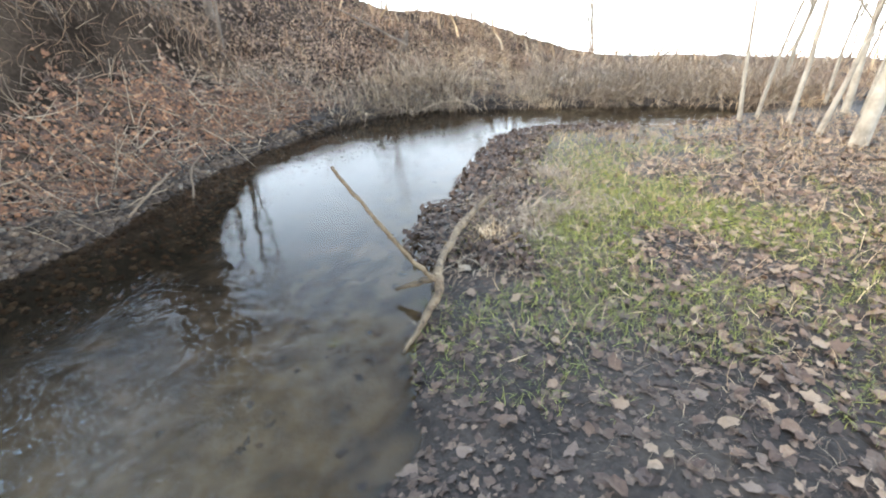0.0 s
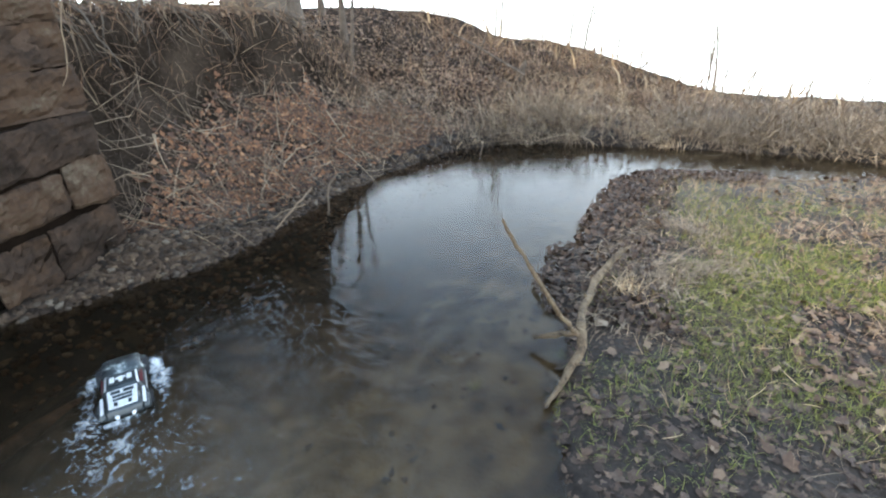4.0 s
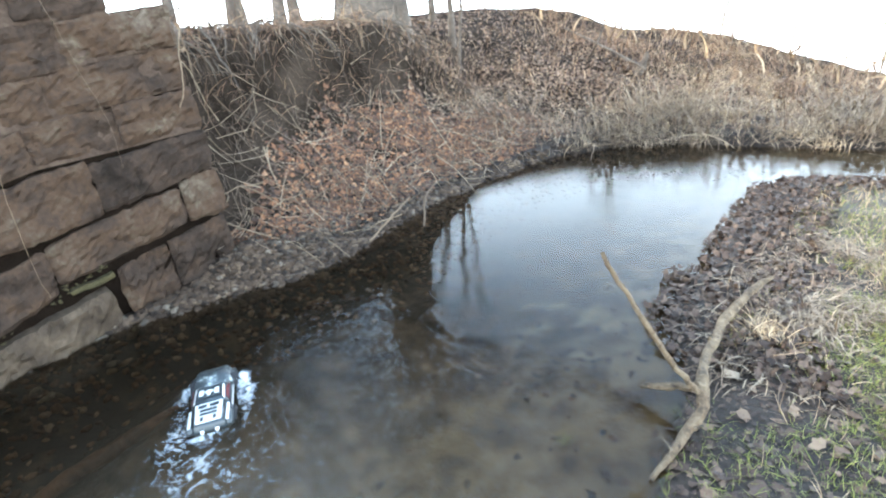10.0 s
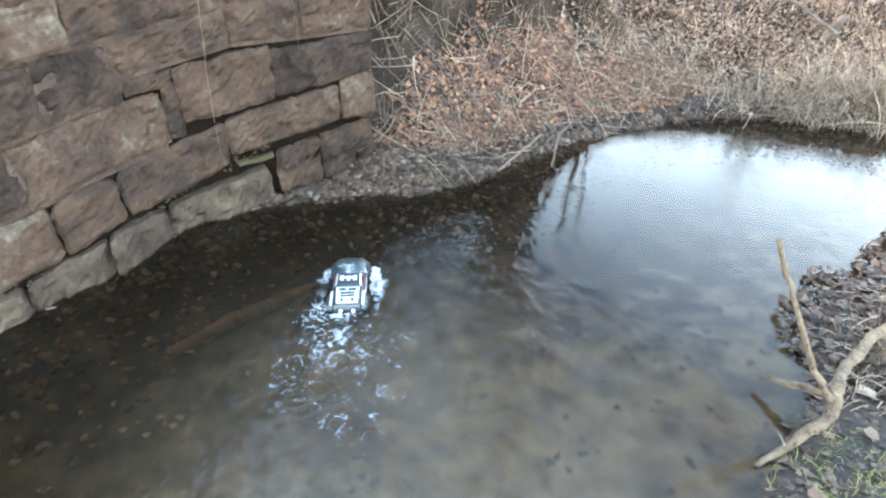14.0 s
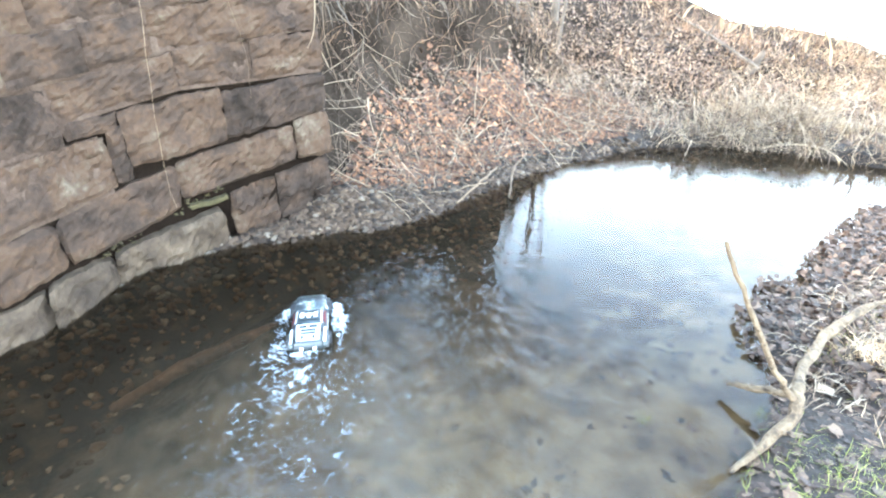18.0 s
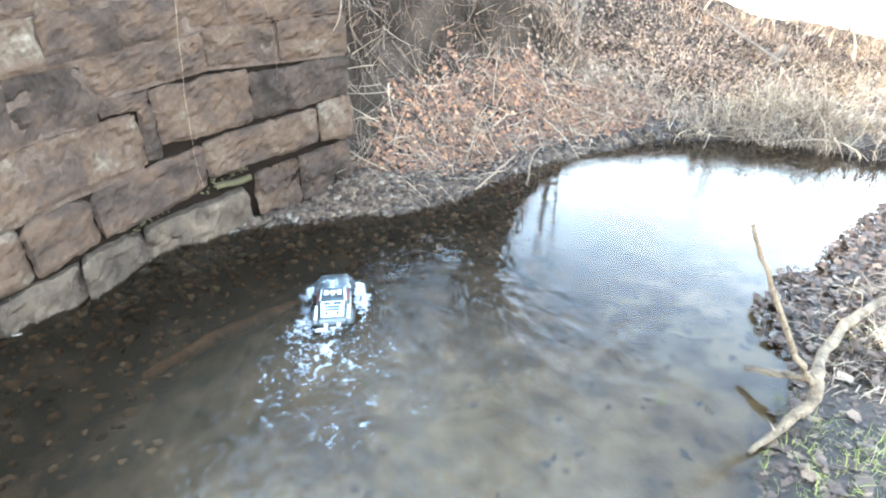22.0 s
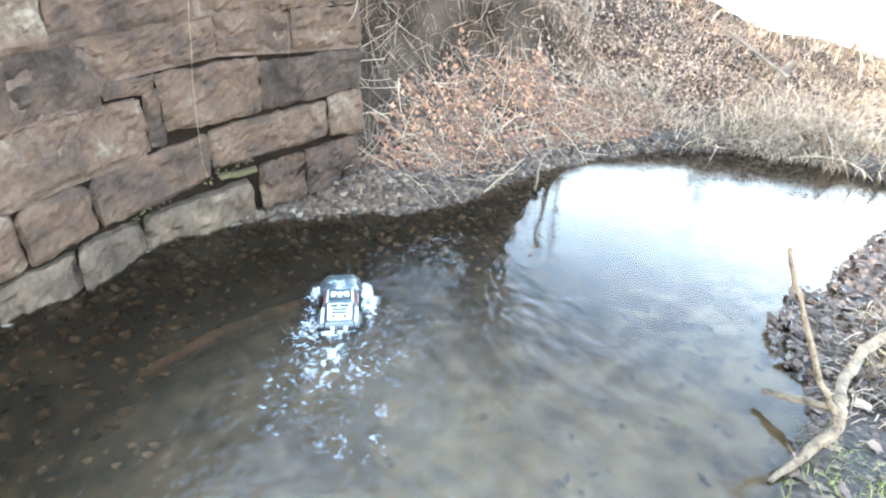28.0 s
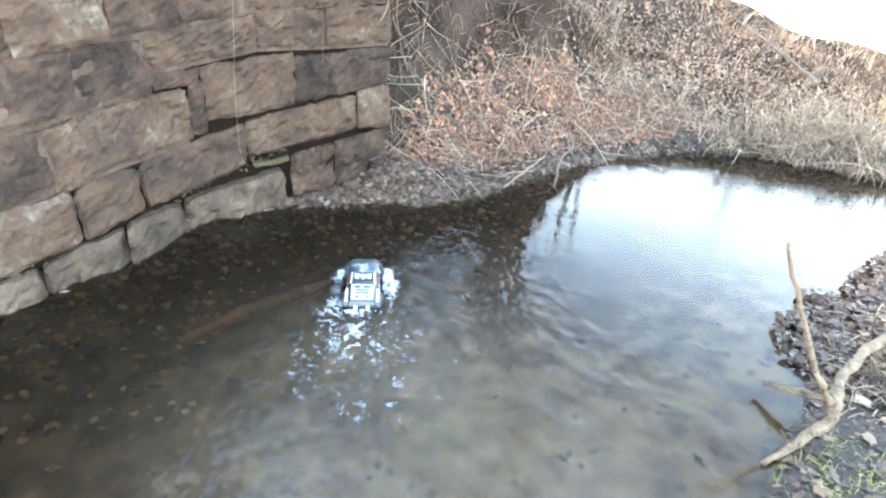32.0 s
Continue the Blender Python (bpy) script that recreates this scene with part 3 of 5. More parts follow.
# near-black core behind the stones, visible only through the open joints
filling("backing", [(-3.6, -1.15, -0.4, -0.4, 3.4, 3.4), (-1.15, -0.9, -0.4, -0.4, 3.4, 3.4), (-0.9, -0.3, -0.4, -0.4, 3.0, 3.0), (-0.3, 0.1, -0.4, -0.4, 2.7, 2.7), (0.1, 0.75, -0.4, -0.4, 2.7, 2.7), (0.75, 1.32, -0.4, -0.4, 2.4, 2.4), (1.32, 1.66, -0.4, -0.4, 1.9, 1.9)], 0.055, 0.43, M_BACKING)
for c, (joints, low, high) in enumerate(COURSES):
    if c >= 2:
        ends = [y for y in (-1.9, -1.15, -0.9, -0.6, -0.3, -0.1, 0.1, 0.18, 0.7, 1.2, 1.7) if y < joints[0]]
        ends = [y for y in ends if c > 2 or y <= 0.2] + ([joints[0] - 0.01] if c > 2 else [])
        filling("mortar", [(ya, yb, along(low, ya) - 0.02, along(low, yb) - 0.02, along(high, ya), along(high, yb)) for ya, yb in zip(ends, ends[1:]) if yb - ya > 0.02], 0.031, 0.2, M_PLASTER, "grey-brown lime mortar")
    spans = [(b, a) for a, b in zip(joints, joints[1:]) if a is not None and b is not None]
    for k, (ya, yb) in enumerate(spans):
        worn = c < 2 and ya < 0.6
        me = stone(ya, yb, along(low, ya + 0.02), along(low, yb - 0.02), along(high, ya + 0.02), along(high, yb - 0.02), 10 * c + k + 1, gap=0.003 if c > 2 else (0.002 if c else 0.003), rough=0.026 if c else 0.04,
                   edge_w=0.012 if c > 2 else (0.03 if worn else 0.022), round_off=0.0 if c > 2 else (0.016 if worn else 0.006), lip=0.012 if c > 2 else (0.035 if worn else 0.02), proud=0.07 if c == 0 and worn else 0.0)
        me.materials.append(M_STONE_WET if c == 0 and ya < 0.8 else M_STONE)
        part("stone", me, None, wall)
wedge = stone(0.60, 0.86, 0.535, 0.565, 0.575, 0.618, 99, gap=0.004, rough=0.02, edge_w=0.02)
wedge.materials.append(M_MOSS)
part("stone", wedge, None, wall, "small mossy green wedge stone")
for k, (ya, yb, z0, z1, z2, z3) in enumerate([(-0.34, -0.20, 0.27, 0.30, 0.34, 0.37), (0.02, 0.31, 1.118, 1.165, 1.228, 1.282)]):
    chip = stone(ya, yb, z0, z1, z2, z3, 120 + k, gap=0.004, rough=0.014, edge_w=0.015)
    chip.materials.append(M_STONE)
    part("stone", chip, None, wall)

# ---- shapes for stems, branches and leaves ----
def tubes(paths, sides=5):
    """Tapered round rods along paths of (points, radii), as one array of vertices and quads."""
    vs, fs, base = [], [], 0
    ang = np.linspace(0, 2 * np.pi, sides, endpoint=False)
    for pts, rad in paths:
        pts, rad = np.asarray(pts, float), np.asarray(rad, float)
        d = np.gradient(pts, axis=0)
        d /= np.linalg.norm(d, axis=1, keepdims=True) + 1e-9
        ref = np.where(np.abs(d[:, 2:]) > 0.9, [[1.0, 0, 0]], [[0, 0, 1.0]])
        u = np.cross(d, ref)
        u /= np.linalg.norm(u, axis=1, keepdims=True) + 1e-9
        w = np.cross(d, u)
        ring = pts[:, None] + rad[:, None, None] * (np.cos(ang)[None, :, None] * u[:, None] + np.sin(ang)[None, :, None] * w[:, None])
        m = len(pts)
        vs.append(ring.reshape(-1, 3))
        i = np.arange(m - 1)[:, None] * sides + np.arange(sides)[None]
        j = np.arange(m - 1)[:, None] * sides + (np.arange(sides)[None] + 1) % sides
        fs.append(np.stack([i, j, j + sides, i + sides], -1).reshape(-1, 4) + base)
        base += m * sides
    return np.concatenate(vs), np.concatenate(fs)


def rod(name, paths, mat, parent=None, sides=6):
    v, f = tubes(paths, sides)
    ob = new(name, raw_mesh(name, v, f, mat, True))
    ob.parent = parent
    return ob


def bent(r, start, way, length, m=6, wander=0.25, sag=0.0):
    """A wandering path of m points."""
    way = np.asarray(way, float) / np.linalg.norm(way)
    pts, p = [np.asarray(start, float)], np.asarray(start, float)
    for _ in range(m - 1):
        way = way + r.normal(0, wander, 3) + (0, 0, -sag)
        way /= np.linalg.norm(way)
        p = p + way * length / (m - 1)
        pts.append(p)
    return np.array(pts)


def bare_tree(name, x, y, height, radius, seed, label, lean=(0, 0), limbs=12, mat=None, group="bare trees", deep=3, z=None, low=0.3):
    r = np.random.default_rng(seed)
    z = float(ground(x, y)) - 0.1 if z is None else z
    root = tagged(new(name), label, "tree", group)
    root.location = (x, y, z)
    trunk = bent(r, (0, 0, 0), (lean[0], lean[1], 1), height, 12, 0.05)
    tr = radius * np.linspace(1, 0.18, 12) ** 0.9
    tr[0] *= 1.35
    rod("trunk", [(trunk, tr)], mat or M_BARK, root, 9)
    big, small = [], []
    for _ in range(limbs):
        k = r.uniform(low, 0.95)
        i = min(int(k * 11), 10)
        p, rr = trunk[i] + (trunk[i + 1] - trunk[i]) * (k * 11 - i), tr[i] * 0.5
        a = r.uniform(0, 2 * np.pi)
        L = height * r.uniform(0.16, 0.34) * (1.25 - k)  + 0.4
        b = bent(r, p, (np.cos(a), np.sin(a), r.uniform(0.3, 1.1)), L, 6, 0.16, -0.05)
        big.append((b, np.linspace(rr, rr * 0.25, 6)))
        for _ in range(5):
            q = b[r.integers(1, 6)]
            c = bent(r, q, (b[-1] - b[0]) / L + r.normal(0, 0.6, 3) + (0, 0, 0.3), L * r.uniform(0.3, 0.6), 5, 0.2)
            small.append((c, np.linspace(rr * 0.3, rr * 0.08, 5)))
            if deep > 2:
                for _ in range(4):
                    q2 = c[r.integers(1, 5)]
                    small.append((bent(r, q2, (c[-1] - c[0]) / L + r.normal(0, 0.4, 3), L * r.uniform(0.12, 0.3), 4, 0.25), np.linspace(rr * 0.12, rr * 0.04, 4)))
    v, f = tubes(big, 5)
    v2, f2 = tubes(small, 3)
    # three-sided twigs share the quad layout of the limbs
    part("crown", raw_mesh("crown", np.r_[v, v2], np.r_[f, f2 + len(v)], mat or M_BARK, True), None, root)
    return root


def leaf_shapes(n=8):
    out = []
    r = np.random.default_rng(5)
    for _ in range(n):
        a = np.linspace(0, 2 * np.pi, 11, endpoint=False) + r.normal(0, 0.07, 11)
        rad = np.where(np.arange(11) % 2 == 0, 1.0, 0.78) * r.uniform(0.65, 1.15, 11)
        rad[0] *= 1.15
        curl = r.uniform(0.15, 0.5)
        ring = np.stack([np.cos(a) * rad, np.sin(a) * rad * r.uniform(0.65, 0.95), curl * rad**2 * np.sin(2 * a + r.uniform(0, 6)) * 0.6 + r.normal(0, 0.06, 11)], -1)
        out.append(np.vstack([[0, 0, r.uniform(-0.12, 0.05)], ring]))
    return np.array(out)


LEAF = leaf_shapes()
LEAF_F = [(0, i + 1, (i + 1) % 11 + 1) for i in range(11)]


def blade_shapes(n, bend, width, m=4):
    """Curved tapering blades of unit length."""
    out = []
    r = np.random.default_rng(9)
    for _ in range(n):
        b, s = bend * r.uniform(0.4, 1.6), np.linspace(0, 1, m + 1)
        a = b * s
        x = np.cumsum(np.r_[0, np.sin(a[1:])]) / m
        z = np.cumsum(np.r_[0, np.cos(a[1:])]) / m
        side = r.normal(0, 0.05) * s**2
        w = width * (1 - 0.75 * s)
        pts = np.empty((2 * (m + 1), 3))
        pts[0::2] = np.stack([x, side - w, z], -1)
        pts[1::2] = np.stack([x, side + w, z], -1)
        out.append(pts)
    f = [(2 * i, 2 * i + 1, 2 * i + 3, 2 * i + 2) for i in range(m)]
    return np.array(out), f


def swept(where, lean, seed, stray=0.55):
    """Turns for blades that lie over in locks: neighbours bend the same way."""
    n = len(where)
    yaw = np.pi * 1.6 * lattice(where[:, 0] * 1.1, where[:, 1] * 1.1, seed, 2) + rng.normal(0, stray, n)
    tip = np.abs(rng.normal(lean, 0.3, n))
    c, s, a, b, z0, o1 = np.cos(yaw), np.sin(yaw), np.cos(tip), np.sin(tip), np.zeros(n), np.ones(n)
    rz = np.stack([c, -s, z0, s, c, z0, z0, z0, o1], -1).reshape(n, 3, 3)
    ry = np.stack([a, z0, b, z0, o1, z0, -b, z0, a], -1).reshape(n, 3, 3)
    return rz @ ry


def spots(n, x0, x1, y0, y1, keep):
    """n places on the ground within a frame, taken where keep(x, y) is true or by its chance."""
    xs, ys = [], []
    while sum(map(len, xs)) < n:
        x, y = rng.uniform(x0, x1, 4000), rng.uniform(y0, y1, 4000)
        ok = rng.uniform(0, 1, 4000) < keep(x, y)
        xs.append(x[ok]), ys.append(y[ok])
    x, y = np.concatenate(xs)[:n], np.concatenate(ys)[:n]
    return np.stack([x, y, lie(x, y)], -1)


def stuff(name, mesh, label, category):
    return tagged(new(name, mesh), label, category, kind="stuff")


def left_side(x, y):
    return (~in_water(x, y)) & (apart(LEFT, x, y) < apart(RIGHT, x, y)) & ~((y < 1.93) & (x < np.interp(y, FOOT_Y, FOOT_X) + 0.02))


def right_side(x, y):
    return (~in_water(x, y)) & (apart(RIGHT, x, y) < apart(LEFT, x, y))


def lie_flat(where, tilt):
    """Turns that lay pieces along the slope of the ground."""
    n = normals(where[:, 0], where[:, 1])
    up = np.array([0, 0, 1.0])
    v, c = np.cross(up, n), n[:, 2]
    K = np.zeros((len(n), 3, 3))
    K[:, 0, 1], K[:, 0, 2], K[:, 1, 0], K[:, 1, 2], K[:, 2, 0], K[:, 2, 1] = -v[:, 2], v[:, 1], v[:, 2], -v[:, 0], -v[:, 1], v[:, 0]
    R = np.eye(3)[None] + K + (K @ K) / (1 + c)[:, None, None]
    return R @ turns(len(n), tilt)


# ---- leaf litter ----
w = spots(17000, -6.4, -3.6, 1.75, 7.6, lambda x, y: left_side(x, y) * np.clip((apart(LEFT, x, y) - 0.20) / 0.35, 0, 1) * (0.35 + 0.65 * (lattice(x * 1.3, y * 1.3, 51, 3) > -0.2)) * np.clip((np.interp(y, [2.0, 3.2], [1.0, 1.62]) - apart(LEFT, x, y) + 0.25 * lattice(x * 2, y * 2, 55, 3)) / 0.5, 0, 1))
w[:, 2] += rng.uniform(0.003, 0.025, len(w))
stuff("fallen_leaves", scatter("fallen_leaves", LEAF, LEAF_F, w, lie_flat(w, 0.38), 0.011 + rng.gamma(2.0, 0.009, len(w)).clip(0, 0.045), M_LEAF_ORANGE), "drift of orange-brown dry leaves on the earth bank", "leaves")
w = spots(11000, -10, 4, 2, 13, lambda x, y: left_side(x, y) * (apart(LEFT, x, y) > np.where(y > 5.5, 0.3, 1.9)) * np.clip(1.4 - apart(LEFT, x, y) / 6, 0, 1))
w[:, 2] += rng.uniform(0.005, 0.04, len(w))
stuff("fallen_leaves", scatter("fallen_leaves", LEAF, LEAF_F, w, lie_flat(w, 0.4), rng.uniform(0.022, 0.055, len(w)), M_LEAF_TAN), "scattered tan leaves on top of the bank", "leaves")
w = spots(27000, -1.6, 7.0, -5.0, 5.0, lambda x, y: right_side(x, y) * np.clip(1.15 - (y - 2.6) / 2.0, 0.06, 1) * np.clip(1.25 - 0.24 * x, 0.0, 1) * np.clip((y + 4.5) / 4.0, 0, 1))
w[:, 2] += rng.uniform(-0.010, 0.008, len(w))
stuff("wet_leaves", scatter("wet_leaves", LEAF * (1, 1, 0.7), LEAF_F, w, lie_flat(w, 0.11), 0.008 + rng.gamma(2.0, 0.008, len(w)).clip(0, 0.042), M_LEAF_WET), "mat of dark wet leaves on the muddy shore", "leaves")
w = spots(4200, -0.4, 5.5, 0.6, 8.6, lambda x, y: right_side(x, y) * np.clip((x - 0.1) / 1.6, 0.05, 1) * np.clip((y - 0.9) / 1.6, 0.15, 1))
w[:, 2] += rng.uniform(0.008, 0.04, len(w))
stuff("fallen_leaves", scatter("fallen_leaves", LEAF, LEAF_F, w, lie_flat(w, 0.3), rng.uniform(0.018, 0.052, len(w)), M_LEAF_TAN), "scattered reddish-brown leaves on the grass", "leaves")
w = spots(4200, -1.9, 0.6, 3.1, 8.2, lambda x, y: ((right_side(x, y)) & (apart(RIGHT, x, y) < 0.75)) | (in_water(x, y) & (apart(RIGHT, x, y) < 0.12)))
w[:, 2] = np.maximum(w[:, 2], 0.0) + rng.uniform(0.0, 0.06, len(w))
stuff("wet_leaves", scatter("wet_leaves", LEAF, LEAF_F, w, turns(len(w), 0.6), rng.uniform(0.012, 0.042, len(w)), M_LEAF_WET), "dark soaked leaves heaped on the mud spit", "leaves")
w = spots(600, -2.4, 0.2, -0.8, 6.5, lambda x, y: in_water(x, y) * (0.15 + (lattice(x * 1.2, y * 1.2, 61, 3) > 0.1)))
w[:, 2] += rng.uniform(0.002, 0.015, len(w))
stuff("sunken_leaves", scatter("sunken_leaves", LEAF, LEAF_F, w, turns(len(w), 0.15), rng.uniform(0.015, 0.045, len(w)), M_LEAF_WET), "brown leaves lying on the stream bed", "leaves")

w = spots(1100, -5.9, -3.6, 1.75, 8.4, lambda x, y: left_side(x, y) * np.clip((apart(LEFT, x, y) - 0.1) / 0.4, 0, 1) * (apart(LEFT, x, y) < 1.9))
w[:, 2] += rng.uniform(0.01, 0.06, len(w))
SL, SL_F = blade_shapes(12, 0.5, 0.009, 4)
SL = SL[:, :, [2, 1, 0]] - (0.5, 0, 0)
stuff("fallen_stems", scatter("fallen_stems", SL, SL_F, w, lie_flat(w, 0.3), rng.uniform(0.15, 0.6, len(w)), M_STEM), "pale dead stems lying among leaves on the bank", "stems")
w = spots(1500, -6.2, -4.9, 1.72, 6.8, lambda x, y: left_side(x, y) * np.exp(-((apart(LEFT, x, y) - 1.93) / 0.10) ** 2) * np.clip(lattice(x * 2, y * 2, 59, 3) + 0.6, 0.1, 1))
w[:, 2] += rng.uniform(-0.05, 0.06, len(w))
HB, HB_F = blade_shapes(12, 2.9, 0.007, 6)
RB, RB_F = blade_shapes(12, 0.8, 0.006, 5)
stuff("root_fringe", scatter("root_fringe", RB * (1, 1, -1) + (0.05, 0, 0.05), RB_F, w, turns(len(w), 0.28), rng.uniform(0.12, 0.55, len(w)), M_ROOT), "fringe of fine brown roots hanging over the cut bank", "roots")
w = spots(900, -6.6, -4.6, 1.75, 7.2, lambda x, y: left_side(x, y) * np.exp(-((apart(LEFT, x, y) - 1.92) / 0.28) ** 2) * np.clip(lattice(x * 1.6, y * 1.6, 58, 3) + 0.5, 0, 1))
stuff("dead_stems", scatter("dead_stems", HB * (1, 0.8, 1), HB_F, w, turns(len(w), 0.9), rng.uniform(0.2, 0.8, len(w)), M_BRAMBLE), "tangle of dead stems over the edge of the bank", "stems")

# ---- gravel ----
def pebble_shapes(n=16):
    r = np.random.default_rng(3)
    bm = bmesh.new()
    bmesh.ops.create_icosphere(bm, subdivisions=1, radius=1)
    bm.verts.ensure_lookup_table()
    v = np.array([p.co for p in bm.verts])
    f = [[p.index for p in face.verts] for face in bm.faces]
    bm.free()
    return np.array([v * r.uniform(0.5, 1.0, 3) * r.uniform(0.66, 1.22, (len(v), 1)) * (1, 1, 0.6) for _ in range(n)]), f


PEB, PEB_F = pebble_shapes()
w = spots(3000, -5.0, -3.0, 0.8, 8.6, lambda x, y: (left_side(x, y) | (in_water(x, y) & (apart(LEFT, x, y) < 0.16))) * np.clip(1.2 - apart(LEFT, x, y) / (0.24 + 0.14 * (y < 3.0)), 0, 1) * np.clip((8 - y) / 4, 0.1, 1))
w = np.vstack([w, spots(1100, -4.3, -3.2, 0.7, 6.5, lambda x, y: (left_side(x, y) | in_water(x, y)) * (apart(LEFT, x, y) < 0.13) * np.clip((6.5 - y) / 3, 0, 1))])
w = np.vstack([w, spots(1100, -4.14, -3.72, 0.75, 2.1, left_side)])
w[:, 2] += 0.008
stuff("gravel", scatter("gravel", PEB, PEB_F, w, turns(len(w), 0.6), 0.016 + rng.gamma(2.0, 0.016, len(w)).clip(0, 0.06), M_GRAVEL), "grey gravel bar along the water's edge", "gravel")
w = spots(2900, -4.1, -0.9, -1.5, 8.4, lambda x, y: in_water(x, y) * np.clip(1.3 - apart(LEFT, x, y) / 0.75, 0, 1))
stuff("stream_stones", scatter("stream_stones", PEB, PEB_F, w, turns(len(w), 0.5), rng.uniform(0.015, 0.055, len(w)), M_BED_STONE), "brown and grey stones under shallow water", "gravel")
COB = [raw_mesh("cobble", v, PEB_F, M_COBBLE) for v in PEB]
pw = np.vstack([spots(170, -4.15, -3.6, 0.7, 2.6, lambda x, y: left_side(x, y) | (in_water(x, y) & (apart(LEFT, x, y) < 0.12))),
                spots(150, -4.5, -3.3, 2.3, 5.6, lambda x, y: left_side(x, y) * np.clip(1.1 - apart(LEFT, x, y) / 0.45, 0, 1)),
                spots(45, -4.1, -3.2, -1.2, 0.9, lambda x, y: in_water(x, y) * (apart(LEFT, x, y) < 0.4))])
for k, (p, R, s) in enumerate(zip(pw, turns(len(pw), 0.5), rng.uniform(0.026, 0.060, len(pw)))):
    cob = tagged(new("cobble", COB[k % len(COB)]), "rounded grey cobble on the gravel bar by the water", "stone", "cobbles on the gravel bar")
    cob.matrix_world = Matrix.Translation((p[0], p[1], p[2] + 0.42 * s)) @ Matrix(R.tolist()).to_4x4() @ Matrix.Scale(s, 4)

w = spots(160, -6.6, -4.3, 9.9, 11.4, lambda x, y: left_side(x, y) * np.clip(lattice(x * 2, y * 2, 65, 2) + 0.5, 0, 1))
stuff("rubble", scatter("rubble", PEB, PEB_F, w, turns(len(w), 0.6), rng.uniform(0.04, 0.12, len(w)), M_GRAVEL), "grey rubble heaped on the crest of the far bank", "rubble")

# moss along the open joint over the lowest course
ym = rng.uniform(-1.3, 0.85, 190)
zm = np.array([along(COURSES[1][1], y) for y in ym]) + rng.normal(-0.015, 0.022, len(ym)) + 0.02 * lattice(ym * 5, ym, 67, 2)
mw = np.stack([np.array([face(y) - 0.004 for y in ym]) + rng.uniform(-0.006, 0.008, len(ym)), ym, zm], -1)[lattice(ym * 2.2, 0 * ym, 66, 2) > -0.15]
part("moss", scatter("moss", PEB * (0.4, 1, 1), PEB_F, mw, np.repeat(np.eye(3)[None], len(mw), 0), rng.uniform(0.008, 0.022, len(mw)), M_MOSS), None, wall, "yellow-green moss in the joint")
for ob in wall.children:
    co = np.empty(3 * len(ob.data.vertices), np.float32)
    ob.data.vertices.foreach_get("co", co)
    ob.data.vertices.foreach_set("co", splay(co.reshape(-1, 3)).astype(np.float32).ravel())
    ob.data.update()

# ---- grass and straw ----
GB, GB_F = blade_shapes(10, 1.1, 0.019, 3)
w = spots(24000, -0.5, 4.2, 1.9, 8.2, lambda x, y: right_side(x, y) * np.clip((lattice(x * 1.5, y * 1.5, 71, 4) + 0.22) * 3.0, 0.03, 1) * np.exp(-(((x - 0.9) / 1.1) ** 2 + ((y - 4.2) / 1.5) ** 2) * 0.7))
stuff("grass", scatter("grass", GB, GB_F, w, turns(len(w), 0.95), rng.uniform(0.03, 0.10, len(w)), M_GRASS), "short green winter grass on the meadow", "grass")
SB, SB_F = blade_shapes(12, 1.7, 0.010, 4)
w = spots(15000, -0.6, 7, 2.0, 9.0, lambda x, y: right_side(x, y) * np.clip((y - 1.8) / 4 + 0.1, 0, 1) * np.clip((apart(RIGHT, x, y) - 0.3) / 0.4, 0.02, 1))
stuff("dry_grass", scatter("dry_grass", SB, SB_F, w, turns(len(w), 0.8), rng.uniform(0.06, 0.2, len(w)), M_STRAW), "pale dry grass on the meadow", "grass")
w = spots(13000, 0.0, 5.5, 1.6, 8.6, lambda x, y: right_side(x, y) * np.clip(0.25 - (lattice(x * 1.5, y * 1.5, 71, 4)) + 0.3 * (x > 2), 0.05, 1))
stuff("dry_grass", scatter("dry_grass", SB, SB_F, w, turns(len(w), 1.25), rng.uniform(0.04, 0.12, len(w)), M_STEM), "flattened brown grass between the green patches", "grass")
w = spots(6000, 0.2, 5.5, 2.4, 8.4, lambda x, y: right_side(x, y) * np.clip(0.35 - (lattice(x * 1.5, y * 1.5, 71, 4)), 0.05, 1))
w[:, 2] += rng.uniform(0.002, 0.02, len(w))
stuff("fallen_leaves", scatter("fallen_leaves", LEAF, LEAF_F, w, lie_flat(w, 0.3), rng.uniform(0.010, 0.036, len(w)), M_LEAF_TAN), "small brown leaves strewn over the meadow", "leaves")
w = spots(3300, -1.2, 0.9, 3.0, 7.0, lambda x, y: right_side(x, y) * (apart(RIGHT, x, y) > 0.14) * np.exp(-(((x + 0.02) / 0.42) ** 2 + ((y - 4.2) / 0.85) ** 2)) * np.clip(2 * lattice(x * 2.4, y * 2.4, 189, 3) + 0.6, 0.08, 1))
w[:, 2] += rng.uniform(0, 0.04, len(w))
stuff("reed_mat", scatter("reed_mat", SB * (1, 2.0, 1), SB_F, w, swept(w, 1.05, 188, 0.9), rng.uniform(0.09, 0.26, len(w)), M_STEM), "flattened mat of brown straw-like reeds on the spit", "reeds")
w = spots(2600, -4.6, 3.0, 6.2, 10.8, lambda x, y: left_side(x, y) * np.clip(1 - apart(LEFT, x, y) / 0.45, 0, 1) * np.clip(2.5 * lattice(x * 2.2, y * 2.2, 85, 3), 0.02, 1) * (0.06 + 0.94 * step(-4.5, -2.4, x + 0.25 * (y - 8))))
stuff("dead_grass", scatter("dead_grass", SB * (1, 1.5, 1), SB_F, w, swept(w, 0.6, 185), rng.uniform(0.12, 0.4, len(w)), M_STEM), "pale tufts of dead grass overhanging the far waterline", "grass")
